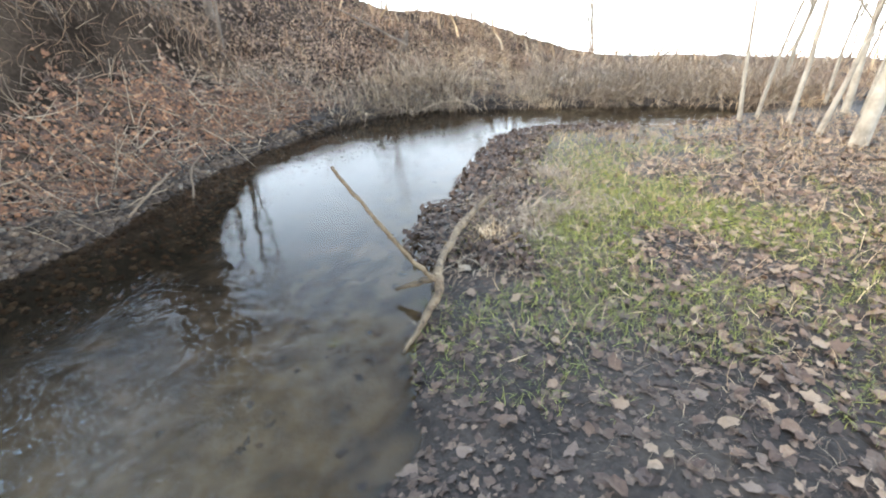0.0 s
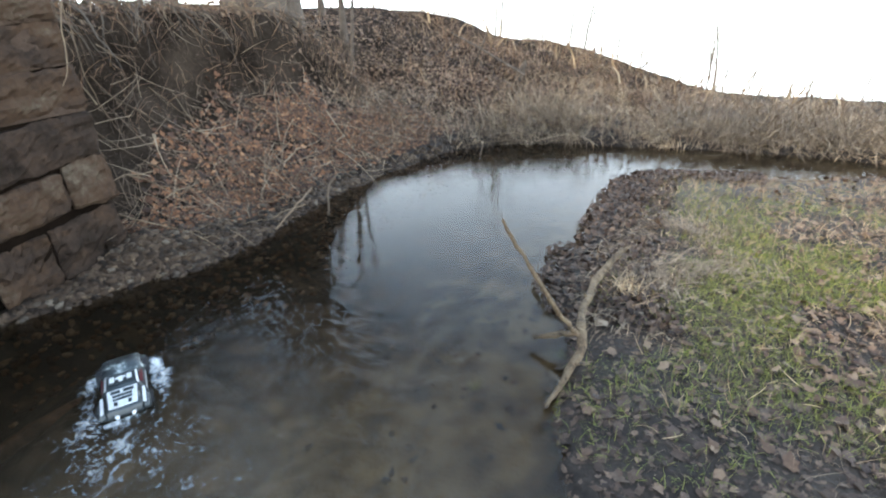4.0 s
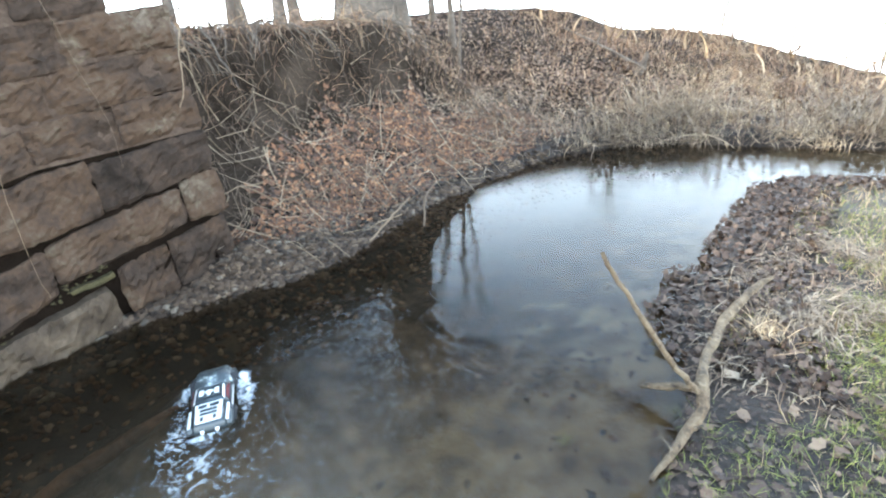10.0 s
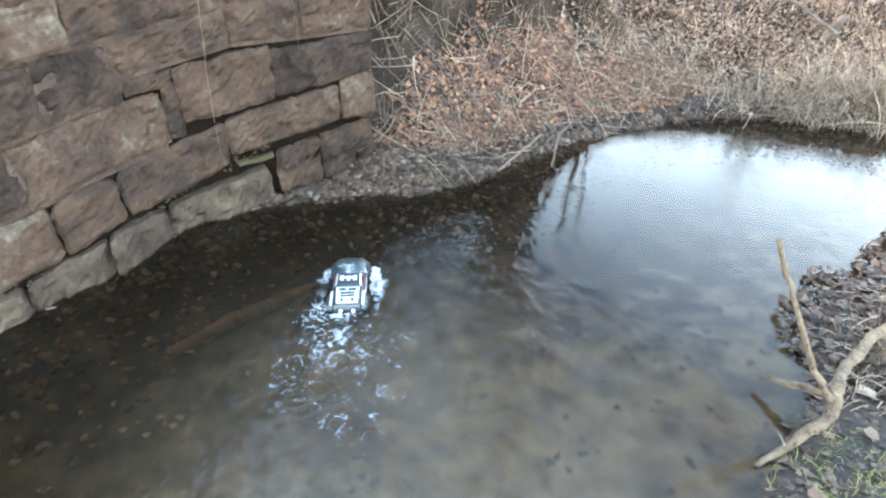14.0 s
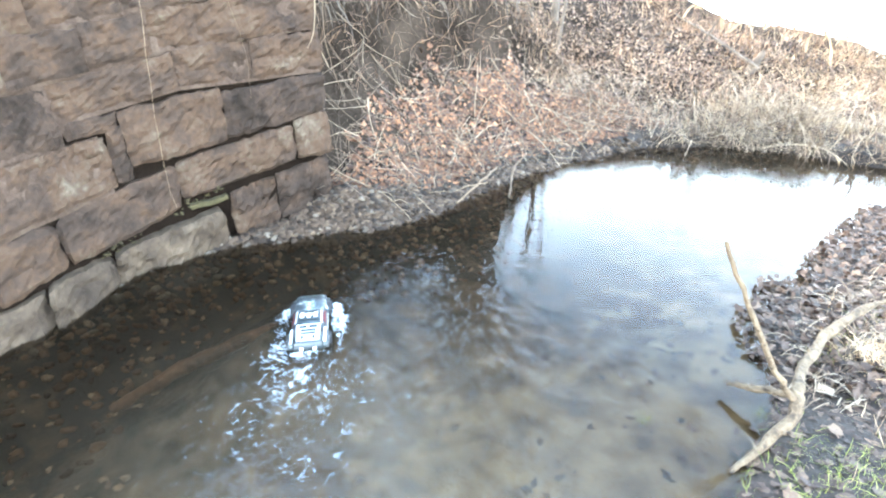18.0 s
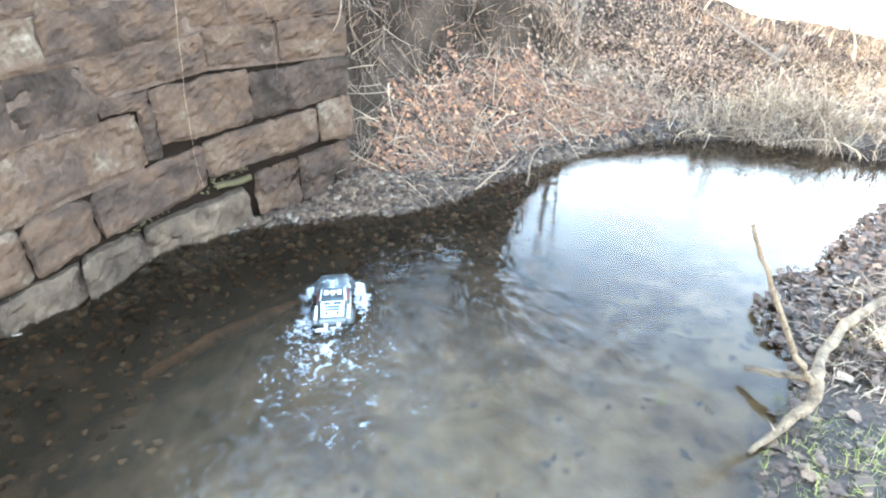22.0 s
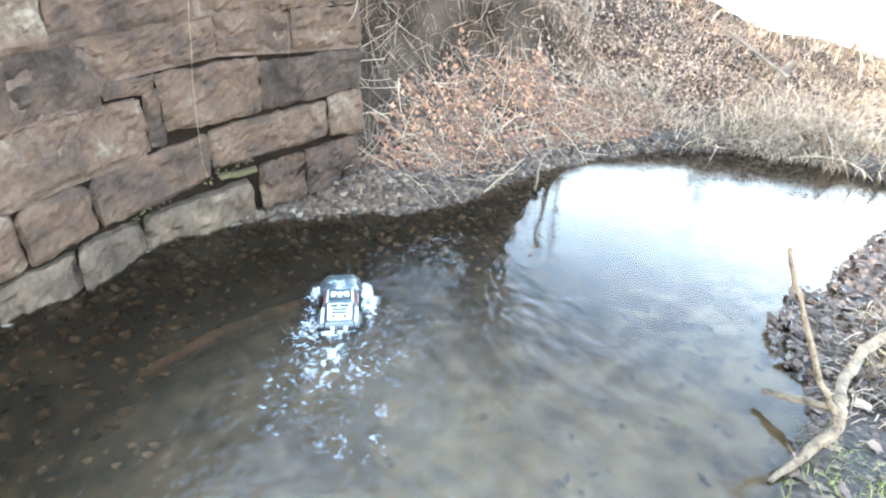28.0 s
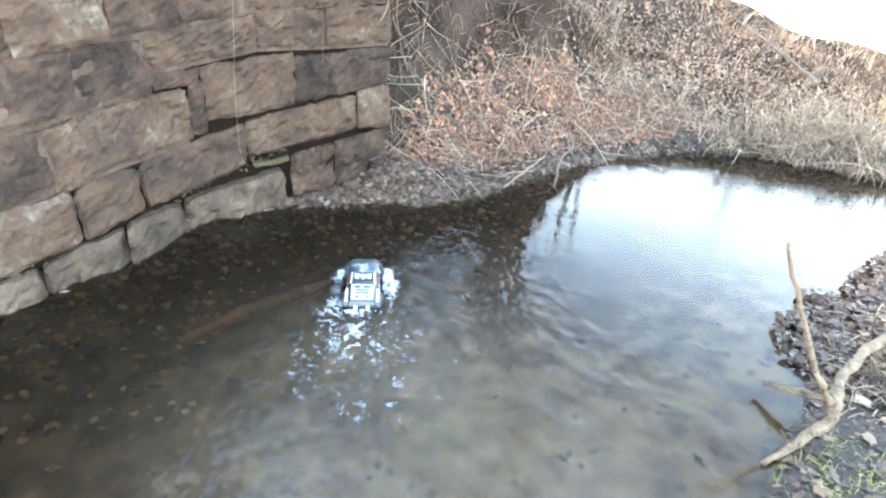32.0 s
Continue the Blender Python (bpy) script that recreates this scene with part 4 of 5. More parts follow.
w = spots(21000, -8.5, 9.0, 5.5, 14.5, lambda x, y: left_side(x, y) * (apart(LEFT, x, y) > 0.02) * np.clip(1.25 - apart(LEFT, x, y) / 5, 0.05, 1) * np.clip((y - 5.5) / 2.5, 0, 1) * np.clip(3.2 * lattice(x * 1.7, y * 1.7, 81, 3) + 0.35, 0.03, 1) * (0.06 + 0.94 * step(-4.5, -2.4, x + 0.25 * (y - 8))))
stuff("dead_grass", scatter("dead_grass", SB * (1, 1.5, 1), SB_F, w, swept(w, 0.85, 181), rng.uniform(0.10, 0.45, len(w)), M_STRAW), "tangled straw-coloured dead grass covering the far bank", "grass")
w = spots(15000, -9.5, 9.0, 2.2, 15, lambda x, y: left_side(x, y) * (apart(LEFT, x, y) > 0.35) * np.clip(1.3 - apart(LEFT, x, y) / 5, 0.05, 1) * np.where((apart(LEFT, x, y) < 2.0) & (y < 6.2), 0.02 + 0.12 * step(4.5, 6.2, y), 1.0))
stuff("bramble", scatter("bramble", SB * (1, 1.3, 1), SB_F, w, swept(w, 0.5, 186, 0.8), rng.uniform(0.15, 0.55, len(w)), M_BRAMBLE), "reddish-brown bramble stems on the bank", "bramble")
AB, AB_F = blade_shapes(12, 2.0, 0.006, 6)
w = spots(3800, -6.5, 3.6, 6.8, 11.6, lambda x, y: left_side(x, y) * np.clip(1.1 - apart(LEFT, x, y) / 1.9, 0, 1) * np.clip(lattice(x * 1.4, y * 1.4, 86, 3) + 0.35, 0.03, 1) * (0.06 + 0.94 * step(-4.5, -2.4, x + 0.25 * (y - 8))))
stuff("dead_stalks", scatter("dead_stalks", AB * (1, 1.25, 1), AB_F, w, turns(len(w), 0.95), rng.uniform(0.35, 1.05, len(w)), M_STEM), "long arching pale stalks collapsed over the far bank", "stalks")
w = spots(1500, -4.4, 3.0, 7.0, 10.6, lambda x, y: left_side(x, y) * np.clip(1.0 - apart(LEFT, x, y) / 0.5, 0, 1) * (lattice(x * 1.9, y * 1.9, 87, 3) > 0.0) * (0.06 + 0.94 * step(-4.5, -2.4, x + 0.25 * (y - 8))))
stuff("dead_stalks", scatter("dead_stalks", AB * (1, 1.3, 1), AB_F, w, turns(len(w), 1.0), rng.uniform(0.25, 0.7, len(w)), M_STEM), "bleached stalks hanging into the water along the far bank", "stalks")
w = spots(9000, -40, 40, 12, 60, lambda x, y: left_side(x, y) * 1.0)
stuff("far_grass", scatter("far_grass", SB * (1, 3, 1), SB_F, w, turns(len(w), 0.5), rng.uniform(0.4, 1.2, len(w)), M_STRAW), "golden dead grass on the far field", "grass")

w = spots(5000, -9.0, 7.0, 11.0, 15.0, lambda x, y: left_side(x, y) * (apart(LEFT, x, y) > 1.0) * np.clip(lattice(x * 1.3, y * 1.3, 88, 3) + 0.35, 0.04, 1))
stuff("dead_grass", scatter("dead_grass", SB * (1, 1.1, 1), SB_F, w, turns(len(w), 0.45), rng.uniform(0.15, 0.5, len(w)), M_BRAMBLE), "thicket of fine brown stalks along the crest of the far bank", "grass")

# ---- trees ----
for k, (x, y, h, rad, lean) in enumerate([(2.10, 8.25, 8, 0.026, (-0.06, 0)), (2.35, 8.6, 7.5, 0.024, (0.12, 0.05)), (2.62, 8.0, 9, 0.03, (0.05, 0)), (2.78, 7.35, 9, 0.028, (0.1, 0)),
                                           (3.0, 6.75, 11, 0.07, (0.04, 0)), (3.5, 8.9, 9, 0.045, (0, 0)), (4.2, 8.2, 10, 0.055, (0.03, 0)), (3.1, 10.9, 8, 0.04, (0, 0))]):
    bare_tree("bare_tree", x, y, h, rad, 100 + k, "slim leafless grey tree at the edge of the meadow", lean, 15, M_BARK_PALE, low=0.12)
bare_tree("bare_tree", -6.86, 5.76, 15, 0.49, 130, "large old leafless tree with a thick trunk on the bank", (0.02, 0.0), 24, low=0.16, z=1.5)
bare_tree("bare_tree", -6.9, 8.0, 7, 0.035, 132, "thin leafless tree behind the thick trunk", (0.02, 0.03), 14, low=0.15)
bare_tree("bare_tree", -6.46, 6.17, 13, 0.19, 131, "leaning leafless tree beside the thick trunk", (-0.05, -0.05), 20, low=0.2, z=1.5)
for k, (x, y, h, rad) in enumerate([(-7.6, 4.65, 10, 0.09), (-8.6, 4.3, 9, 0.07), (-9.5, 4.9, 11, 0.12), (-8.4, 3.3, 9, 0.06), (-10.5, 6.6, 12, 0.12), (-7.6, 8.6, 8, 0.07), (-9.2, 9.6, 9, 0.08), (-6.6, 2.7, 7, 0.05)]):
    bare_tree("bare_tree", x, y, h, rad, 140 + k, "thin leafless tree on top of the bank", (0.03 * (k % 3 - 1), 0.02), 10, low=0.25)
for k in range(40):
    a = rng.uniform(-0.45, 0.62)
    dist = rng.uniform(17, 34)
    bare_tree("bare_tree", dist * math.sin(a), dist * math.cos(a), 0.24 * (dist - 13.5) + rng.uniform(1.0, 3.4), 0.05, 170 + k, "distant leafless tree beyond the field", (0, 0), 12, M_BARK_PALE, group="distant trees", deep=3, low=0.35)


for k in range(30):
    x, y = rng.uniform(-8.5, 4.8), rng.uniform(11.5, 14.8)
    bare_tree("shrub", x, y, rng.uniform(0.5, 1.2), 0.007, 300 + k, "bare brown shrub on the crest of the far bank", (rng.normal(0, 0.2), 0), 16, M_BRAMBLE, "shrubs on the bank", low=0.02)
for k in range(9):
    x = rng.uniform(2.6, 7.5)
    bare_tree("bare_tree", x, rng.uniform(8.6, 10.5) if x < 5 else rng.uniform(6, 10), rng.uniform(5, 9), rng.uniform(0.018, 0.04), 330 + k, "slim leafless grey tree at the edge of the meadow", (rng.normal(0, 0.08), 0), 16, M_BARK_PALE, low=0.08)


# ---- driftwood ----
def knobbly(path, radii, seed, n=14):
    """A path resampled, with small swellings."""
    r = np.random.default_rng(seed)
    path, s = np.asarray(path, float), np.linspace(0, 1, len(path))
    t = np.linspace(0, 1, n)
    p = np.stack([np.interp(t, s, path[:, k]) for k in range(3)], -1)
    p[1:-1] = (p[:-2] + 2 * p[1:-1] + p[2:]) / 4
    return p + r.normal(0, 0.004, p.shape), np.interp(t, s, radii) * r.uniform(0.84, 1.16, n)


drift = tagged(new("driftwood_branch"), "forked grey-brown driftwood branch stranded on the mud shore", "branch")
rod("limb", [knobbly([(-0.335, 3.97, 0.30), (-0.40, 3.78, 0.27), (-0.426, 3.54, 0.24), (-0.435, 3.24, 0.22), (-0.40, 2.94, 0.22), (-0.345, 2.72, 0.24), (-0.325, 2.67, 0.22)], [0.012, 0.024, 0.028, 0.026, 0.025, 0.028, 0.024], 1, 20)], M_LOG_GREY, drift, 10)
rod("butt", [knobbly([(-0.335, 2.72, 0.235), (-0.31, 2.66, 0.21), (-0.287, 2.60, 0.16), (-0.308, 2.46, 0.10), (-0.335, 2.28, 0.03), (-0.35, 2.18, 0.0)], [0.026, 0.029, 0.026, 0.023, 0.018, 0.010], 2, 16)], M_LOG, drift, 10)
rod("fork", [knobbly([(-0.32, 2.67, 0.20), (-0.42, 2.58, 0.35), (-0.52, 2.46, 0.58), (-0.63, 2.36, 0.84), (-0.715, 2.28, 1.03)], [0.018, 0.0145, 0.013, 0.011, 0.008], 3, 16)], M_LOG, drift, 9)
for k, (p, d) in enumerate([((-0.42, 3.1, 0.225), (-0.5, 0.2, 0.8)), ((-0.425, 3.55, 0.245), (0.7, 0.2, 0.6)), ((-0.30, 2.5, 0.12), (0.8, -0.3, 0.5)), ((-0.53, 2.49, 0.56), (-0.3, -0.8, 0.4))]):
    q, e = np.array(p), np.array(d)
    rod("knot", [([q - e * 0.02, q + e * 0.025, q + e * 0.04], [0.017, 0.012, 0.006])] if k < 3 else [([q - e * 0.01, q + e * 0.018, q + e * 0.028], [0.009, 0.007, 0.004])], M_LOG_GREY if k < 2 else M_LOG, drift, 7)
rod("side_limb", [knobbly([(-0.36, 2.72, 0.19), (-0.48, 2.71, 0.14), (-0.64, 2.69, 0.07)], [0.022, 0.021, 0.014], 4, 9)], M_LOG_GREY, drift, 8)
sunk = tagged(new("sunken_branch"), "rusty brown branch lying under the shallow water", "branch")
rod("limb", [knobbly([(-2.62, -0.15, -0.16), (-2.70, 0.25, -0.10), (-2.76, 0.6, -0.10), (-2.86, 1.0, -0.15)], [0.03, 0.045, 0.045, 0.03], 5, 16)], M_RUST, sunk, 8)
for k, path in enumerate([[(-3.95, 7.1, 0.06), (-3.6, 7.6, 0.10), (-3.25, 8.1, 0.05), (-2.7, 8.45, 0.04)], [(-3.55, 3.0, 0.10), (-3.7, 3.5, 0.22), (-3.95, 3.9, 0.22)], [(-3.5, 3.7, 0.03), (-3.75, 3.95, 0.24), (-3.9, 4.3, 0.3)]]):
    s = tagged(new("fallen_branch"), "thin pale fallen branch at the water's edge", "branch", "fallen branches")
    rod("stem", [knobbly(path, [0.012, 0.013, 0.011, 0.006][: len(path)], 20 + k, 10)], M_TWIG, s, 6)
for k in range(70):
    x, y = rng.uniform(-5.6, -3.7), rng.uniform(1.9, 7.2)
    if not left_side(np.array([x]), np.array([y]))[0]:
        continue
    a, L = rng.uniform(0, 2 * np.pi), rng.uniform(0.25, 0.9)
    t = np.linspace(-0.5, 0.5, 6)
    px, py = x + np.cos(a) * t * L, y + np.sin(a) * t * L
    pz = np.maximum(ground(px, py), 0.0) + 0.03 + 0.05 * rng.uniform(0, 1)
    pz = np.where(pz > pz.mean() + 0.25, pz.mean() + 0.25, pz)
    tw = tagged(new("twig", None), "bare pale twig lying on the leafy bank", "twig", "twigs on the bank")
    rod("stem", [(np.stack([px, py, pz], -1) + rng.normal(0, 0.012, (6, 3)), np.linspace(0.008, 0.003, 6) * rng.uniform(0.4, 1.2))], M_TWIG, tw, 5)

# single leaves that lie loose on the shore
LOOSE = [raw_mesh("leaf", v, LEAF_F, M_LEAF_LOOSE) for v in LEAF]
lw = spots(200, -0.5, 3.2, -0.5, 4.2, lambda x, y: right_side(x, y) * np.clip(1.3 - 0.25 * x, 0.2, 1))
for k, (p, R, s) in enumerate(zip(lw, lie_flat(lw, 0.22), rng.uniform(0.022, 0.052, len(lw)))):
    lf = tagged(new("leaf", LOOSE[k % len(LOOSE)]), "curled brown dry leaf lying on the muddy shore", "leaf", "loose leaves on the shore")
    lf.matrix_world = Matrix.Translation((p[0], p[1], p[2] + 0.012)) @ Matrix(R.tolist()).to_4x4() @ Matrix.Scale(s, 4)
M_LEAF_PALE = material("pale_leaf", [(0.2, (0.22, 0.15, 0.10)), (0.6, (0.38, 0.29, 0.20)), (0.9, (0.52, 0.42, 0.31))], 14, 0.7, 0.4, 70)
PALE = [raw_mesh("leaf", v * (1, 0.75, 1.6), LEAF_F, M_LEAF_PALE) for v in LEAF[:3]]
for k, (x, y, s, a) in enumerate([(-0.28, 3.08, 0.062, 0.3), (-0.17, 3.13, 0.055, 1.7), (0.02, 3.42, 0.055, 0.9)]):
    lf = tagged(new("leaf", PALE[k]), "pale curled dry leaf beside the driftwood branch", "leaf")
    lf.matrix_world = Matrix.Translation((x, y, float(lie(x, y)) + 0.03)) @ Matrix.Rotation(a, 4, "Z") @ Matrix.Rotation(0.3, 4, "X") @ Matrix.Scale(s, 4)
aw = np.stack([rng.normal(-0.25, 0.07, 90), rng.normal(3.52, 0.06, 90), np.zeros(90)], -1)
aw[:, 2] = lie(aw[:, 0], aw[:, 1]) + rng.uniform(0.0, 0.06, 90)
tuft = tagged(new("straw_tuft"), "flattened tuft of pale straw beside the driftwood", "straw")
part("straw", scatter("straw", SB, SB_F, aw, turns(90, 1.2), rng.uniform(0.12, 0.30, 90), M_STRAW), None, tuft)
aw = np.stack([rng.normal(-0.77, 0.02, 14), rng.normal(2.14, 0.02, 14), np.full(14, -0.03)], -1)
sprig = tagged(new("water_plant"), "small green sprig standing in the shallow water", "plant")
part("foliage", scatter("foliage", SB * (1, 3, 1), SB_F, aw, turns(14, 0.5), rng.uniform(0.05, 0.09, 14), M_GRASS), None, sprig)
# roots and vines over the cliff
for k in range(110):
    y = rng.uniform(1.85, 6.4)
    x = float(np.interp(y, LEFT[:, 1], LEFT[:, 0])) - 1.78 - 0.12 * rng.uniform()
    z = float(ground(x - 0.5, y)) + 0.03
    p = bent(rng, (x - 0.25, y, z), (0.5, rng.normal(0, 0.5), 0.15), rng.uniform(0.3, 1.1), 8, 0.3, 0.3)
    p[:, 2] = np.maximum(p[:, 2], ground(p[:, 0], p[:, 1]) + 0.02)
    v = tagged(new("hanging_root"), "bare root hanging over the dark cut bank", "root", "hanging roots")
    rod("stem", [(p, np.linspace(0.010, 0.003, 8) * rng.uniform(0.4, 1.4))], M_TWIG if k % 4 == 0 else M_BARK, v, 5)
for path, r0 in (([(-3.54, 0.59, 2.35), (-3.51, 0.58, 1.9), (-3.52, 0.55, 1.6), (-3.52, 0.51, 1.28), (-3.5, 0.48, 0.8), (-3.5, 0.5, 0.62)], 0.0026), ([(-3.54, 1.02, 2.3), (-3.51, 1.07, 1.95), (-3.5, 1.13, 1.6), (-3.52, 1.12, 1.3)], 0.0024),
                  ([(-3.54, 1.75, 2.25), (-3.5, 1.66, 1.99), (-3.48, 1.61, 1.73), (-3.5, 1.56, 1.62)], 0.006), ([(-3.56, 1.72, 2.1), (-3.54, 1.71, 1.7), (-3.55, 1.76, 1.45), (-3.6, 1.86, 1.25)], 0.005)):
    v = tagged(new("vine"), "dry pale vine hanging down the stone wall", "vine", "vines on the wall")
    rod("stem", [knobbly(splay(path) + (0.02, 0, 0), np.linspace(r0, r0 * 0.4, len(path)), 60, 16)], M_TWIG, v, 5)
# long dead stems that lean from the cut bank down over the leaves
for k in range(24):
    y = rng.uniform(2.0, 6.6)
    x = rng.uniform(-5.5, -4.5)
    L, a = rng.uniform(0.7, 1.9), rng.uniform(-1.1, 1.1)
    t = np.linspace(0, 1, 9)
    px = x + np.cos(a) * t * L * 0.75
    py = y + np.sin(a) * t * L + 0.06 * np.sin(t * rng.uniform(2, 6) + k)
    gz = np.maximum(ground(px, py), 0)
    pz = np.maximum(gz + 0.02, gz[0] + 0.10 + (gz[-1] - gz[0] - 0.07) * t + 0.10 * np.sin(np.pi * t) * rng.uniform(0, 1))
    main = np.stack([px, py, np.minimum(pz, gz + 0.28)], -1)
    fs = tagged(new("dead_stem"), "long bare dead stem leaning down the leafy bank", "branch", "dead stems on the bank")
    rods = [(main, np.linspace(0.008, 0.0025, 9) * rng.uniform(0.5, 1.2))]
    for _ in range(3):
        q = main[rng.integers(2, 8)]
        rods.append((bent(rng, q, (np.cos(a) + rng.normal(0, 0.5), np.sin(a) + rng.normal(0, 0.5), 0.1), rng.uniform(0.15, 0.4), 5, 0.2), np.linspace(0.004, 0.0015, 5)))
    rod("stem", rods, M_TWIG, fs, 5)
# snag and stump on the far bank
snag = tagged(new("fallen_tree"), "broken leafless branches sticking up on the far bank", "branch")
gz = float(ground(-5.2, 10.6))
rod("limb", [knobbly([(-6.1, 10.6, gz + 0.75), (-5.1, 10.5, gz + 0.35), (-4.1, 10.4, gz - 0.1)], [0.012, 0.022, 0.03], 70, 10), knobbly([(-5.5, 10.5, gz - 0.1), (-5.25, 10.5, gz + 0.4), (-5.0, 10.5, gz + 0.95)], [0.025, 0.02, 0.008], 71, 8)], M_BARK, snag, 6)
st = tagged(new("tree_stump"), "grey broken stump on the far bank", "stump")
gz = float(ground(-4.4, 10.7))
rod("trunk", [knobbly([(-4.4, 10.7, gz - 0.1), (-4.3, 10.7, gz + 0.2), (-4.22, 10.7, gz + 0.42)], [0.11, 0.085, 0.03], 72, 6)], M_BARK, st, 8)

# ---- the toy truck ----
def plain(name, color, rough=0.4, metallic=0.0, coat=0.0):
    return material(name, [(0.2, tuple(c * 0.75 for c in color)), (0.8, color)], 25, rough, 0.05, 120, metallic=metallic, coat=coat)


M_WHITE, M_BLACK, M_TYRE, M_RED, M_RIM = plain("white_paint", (0.80, 0.81, 0.80), 0.3, coat=0.5), plain("black_paint", (0.035, 0.045, 0.05), 0.3, coat=0.5), plain("tyre_rubber", (0.02, 0.02, 0.022), 0.8), plain("red_paint", (0.10, 0.008, 0.012), 0.35), plain("grey_plastic", (0.12, 0.12, 0.13), 0.5)
M_HOOD = material("streaked_paint", [(0.44, (0.022, 0.028, 0.032)), (0.58, (0.10, 0.12, 0.12)), (0.70, (0.45, 0.48, 0.47))], 14, 0.35, 0.0, 60, coat=0.5)


def slab(points, thick=0.012):
    """A panel from its corner points, thickened downwards and softened."""
    bm = bmesh.new()
    top = [bm.verts.new(p) for p in points]
    low = [bm.verts.new((p[0], p[1], p[2] - thick)) for p in points]
    bm.faces.new(top)
    bm.faces.new(low[::-1])
    for i in range(len(top)):
        j = (i + 1) % len(top)
        bm.faces.new((top[j], top[i], low[i], low[j]))
    bmesh.ops.recalc_face_normals(bm, faces=bm.faces)
    bmesh.ops.bevel(bm, geom=bm.edges[:], offset=thick * 0.25, segments=1, affect="EDGES")
    return bm


def loft(sections):
    """A closed hull through rings of equal corners."""
    bm = bmesh.new()
    rings = [[bm.verts.new(p) for p in s] for s in sections]
    for a, b in zip(rings, rings[1:]):
        for i in range(len(a)):
            j = (i + 1) % len(a)
            bm.faces.new((a[i], a[j], b[j], b[i]))
    bm.faces.new(rings[0][::-1])
    bm.faces.new(rings[-1])
    bmesh.ops.recalc_face_normals(bm, faces=bm.faces)
    bmesh.ops.bevel(bm, geom=bm.edges[:], offset=0.004, segments=2, affect="EDGES")
    for f in bm.faces:
        f.smooth = True
    return bm


def ring(x, w0, w1, z0, z1):
    """A cross-section of the shell at x: half widths at the sill and at the top."""
    return [(x, -w0, z0), (x, -w0, z0 + 0.6 * (z1 - z0)), (x, -w1, z1), (x, w1, z1), (x, w0, z0 + 0.6 * (z1 - z0)), (x, w0, z0)]


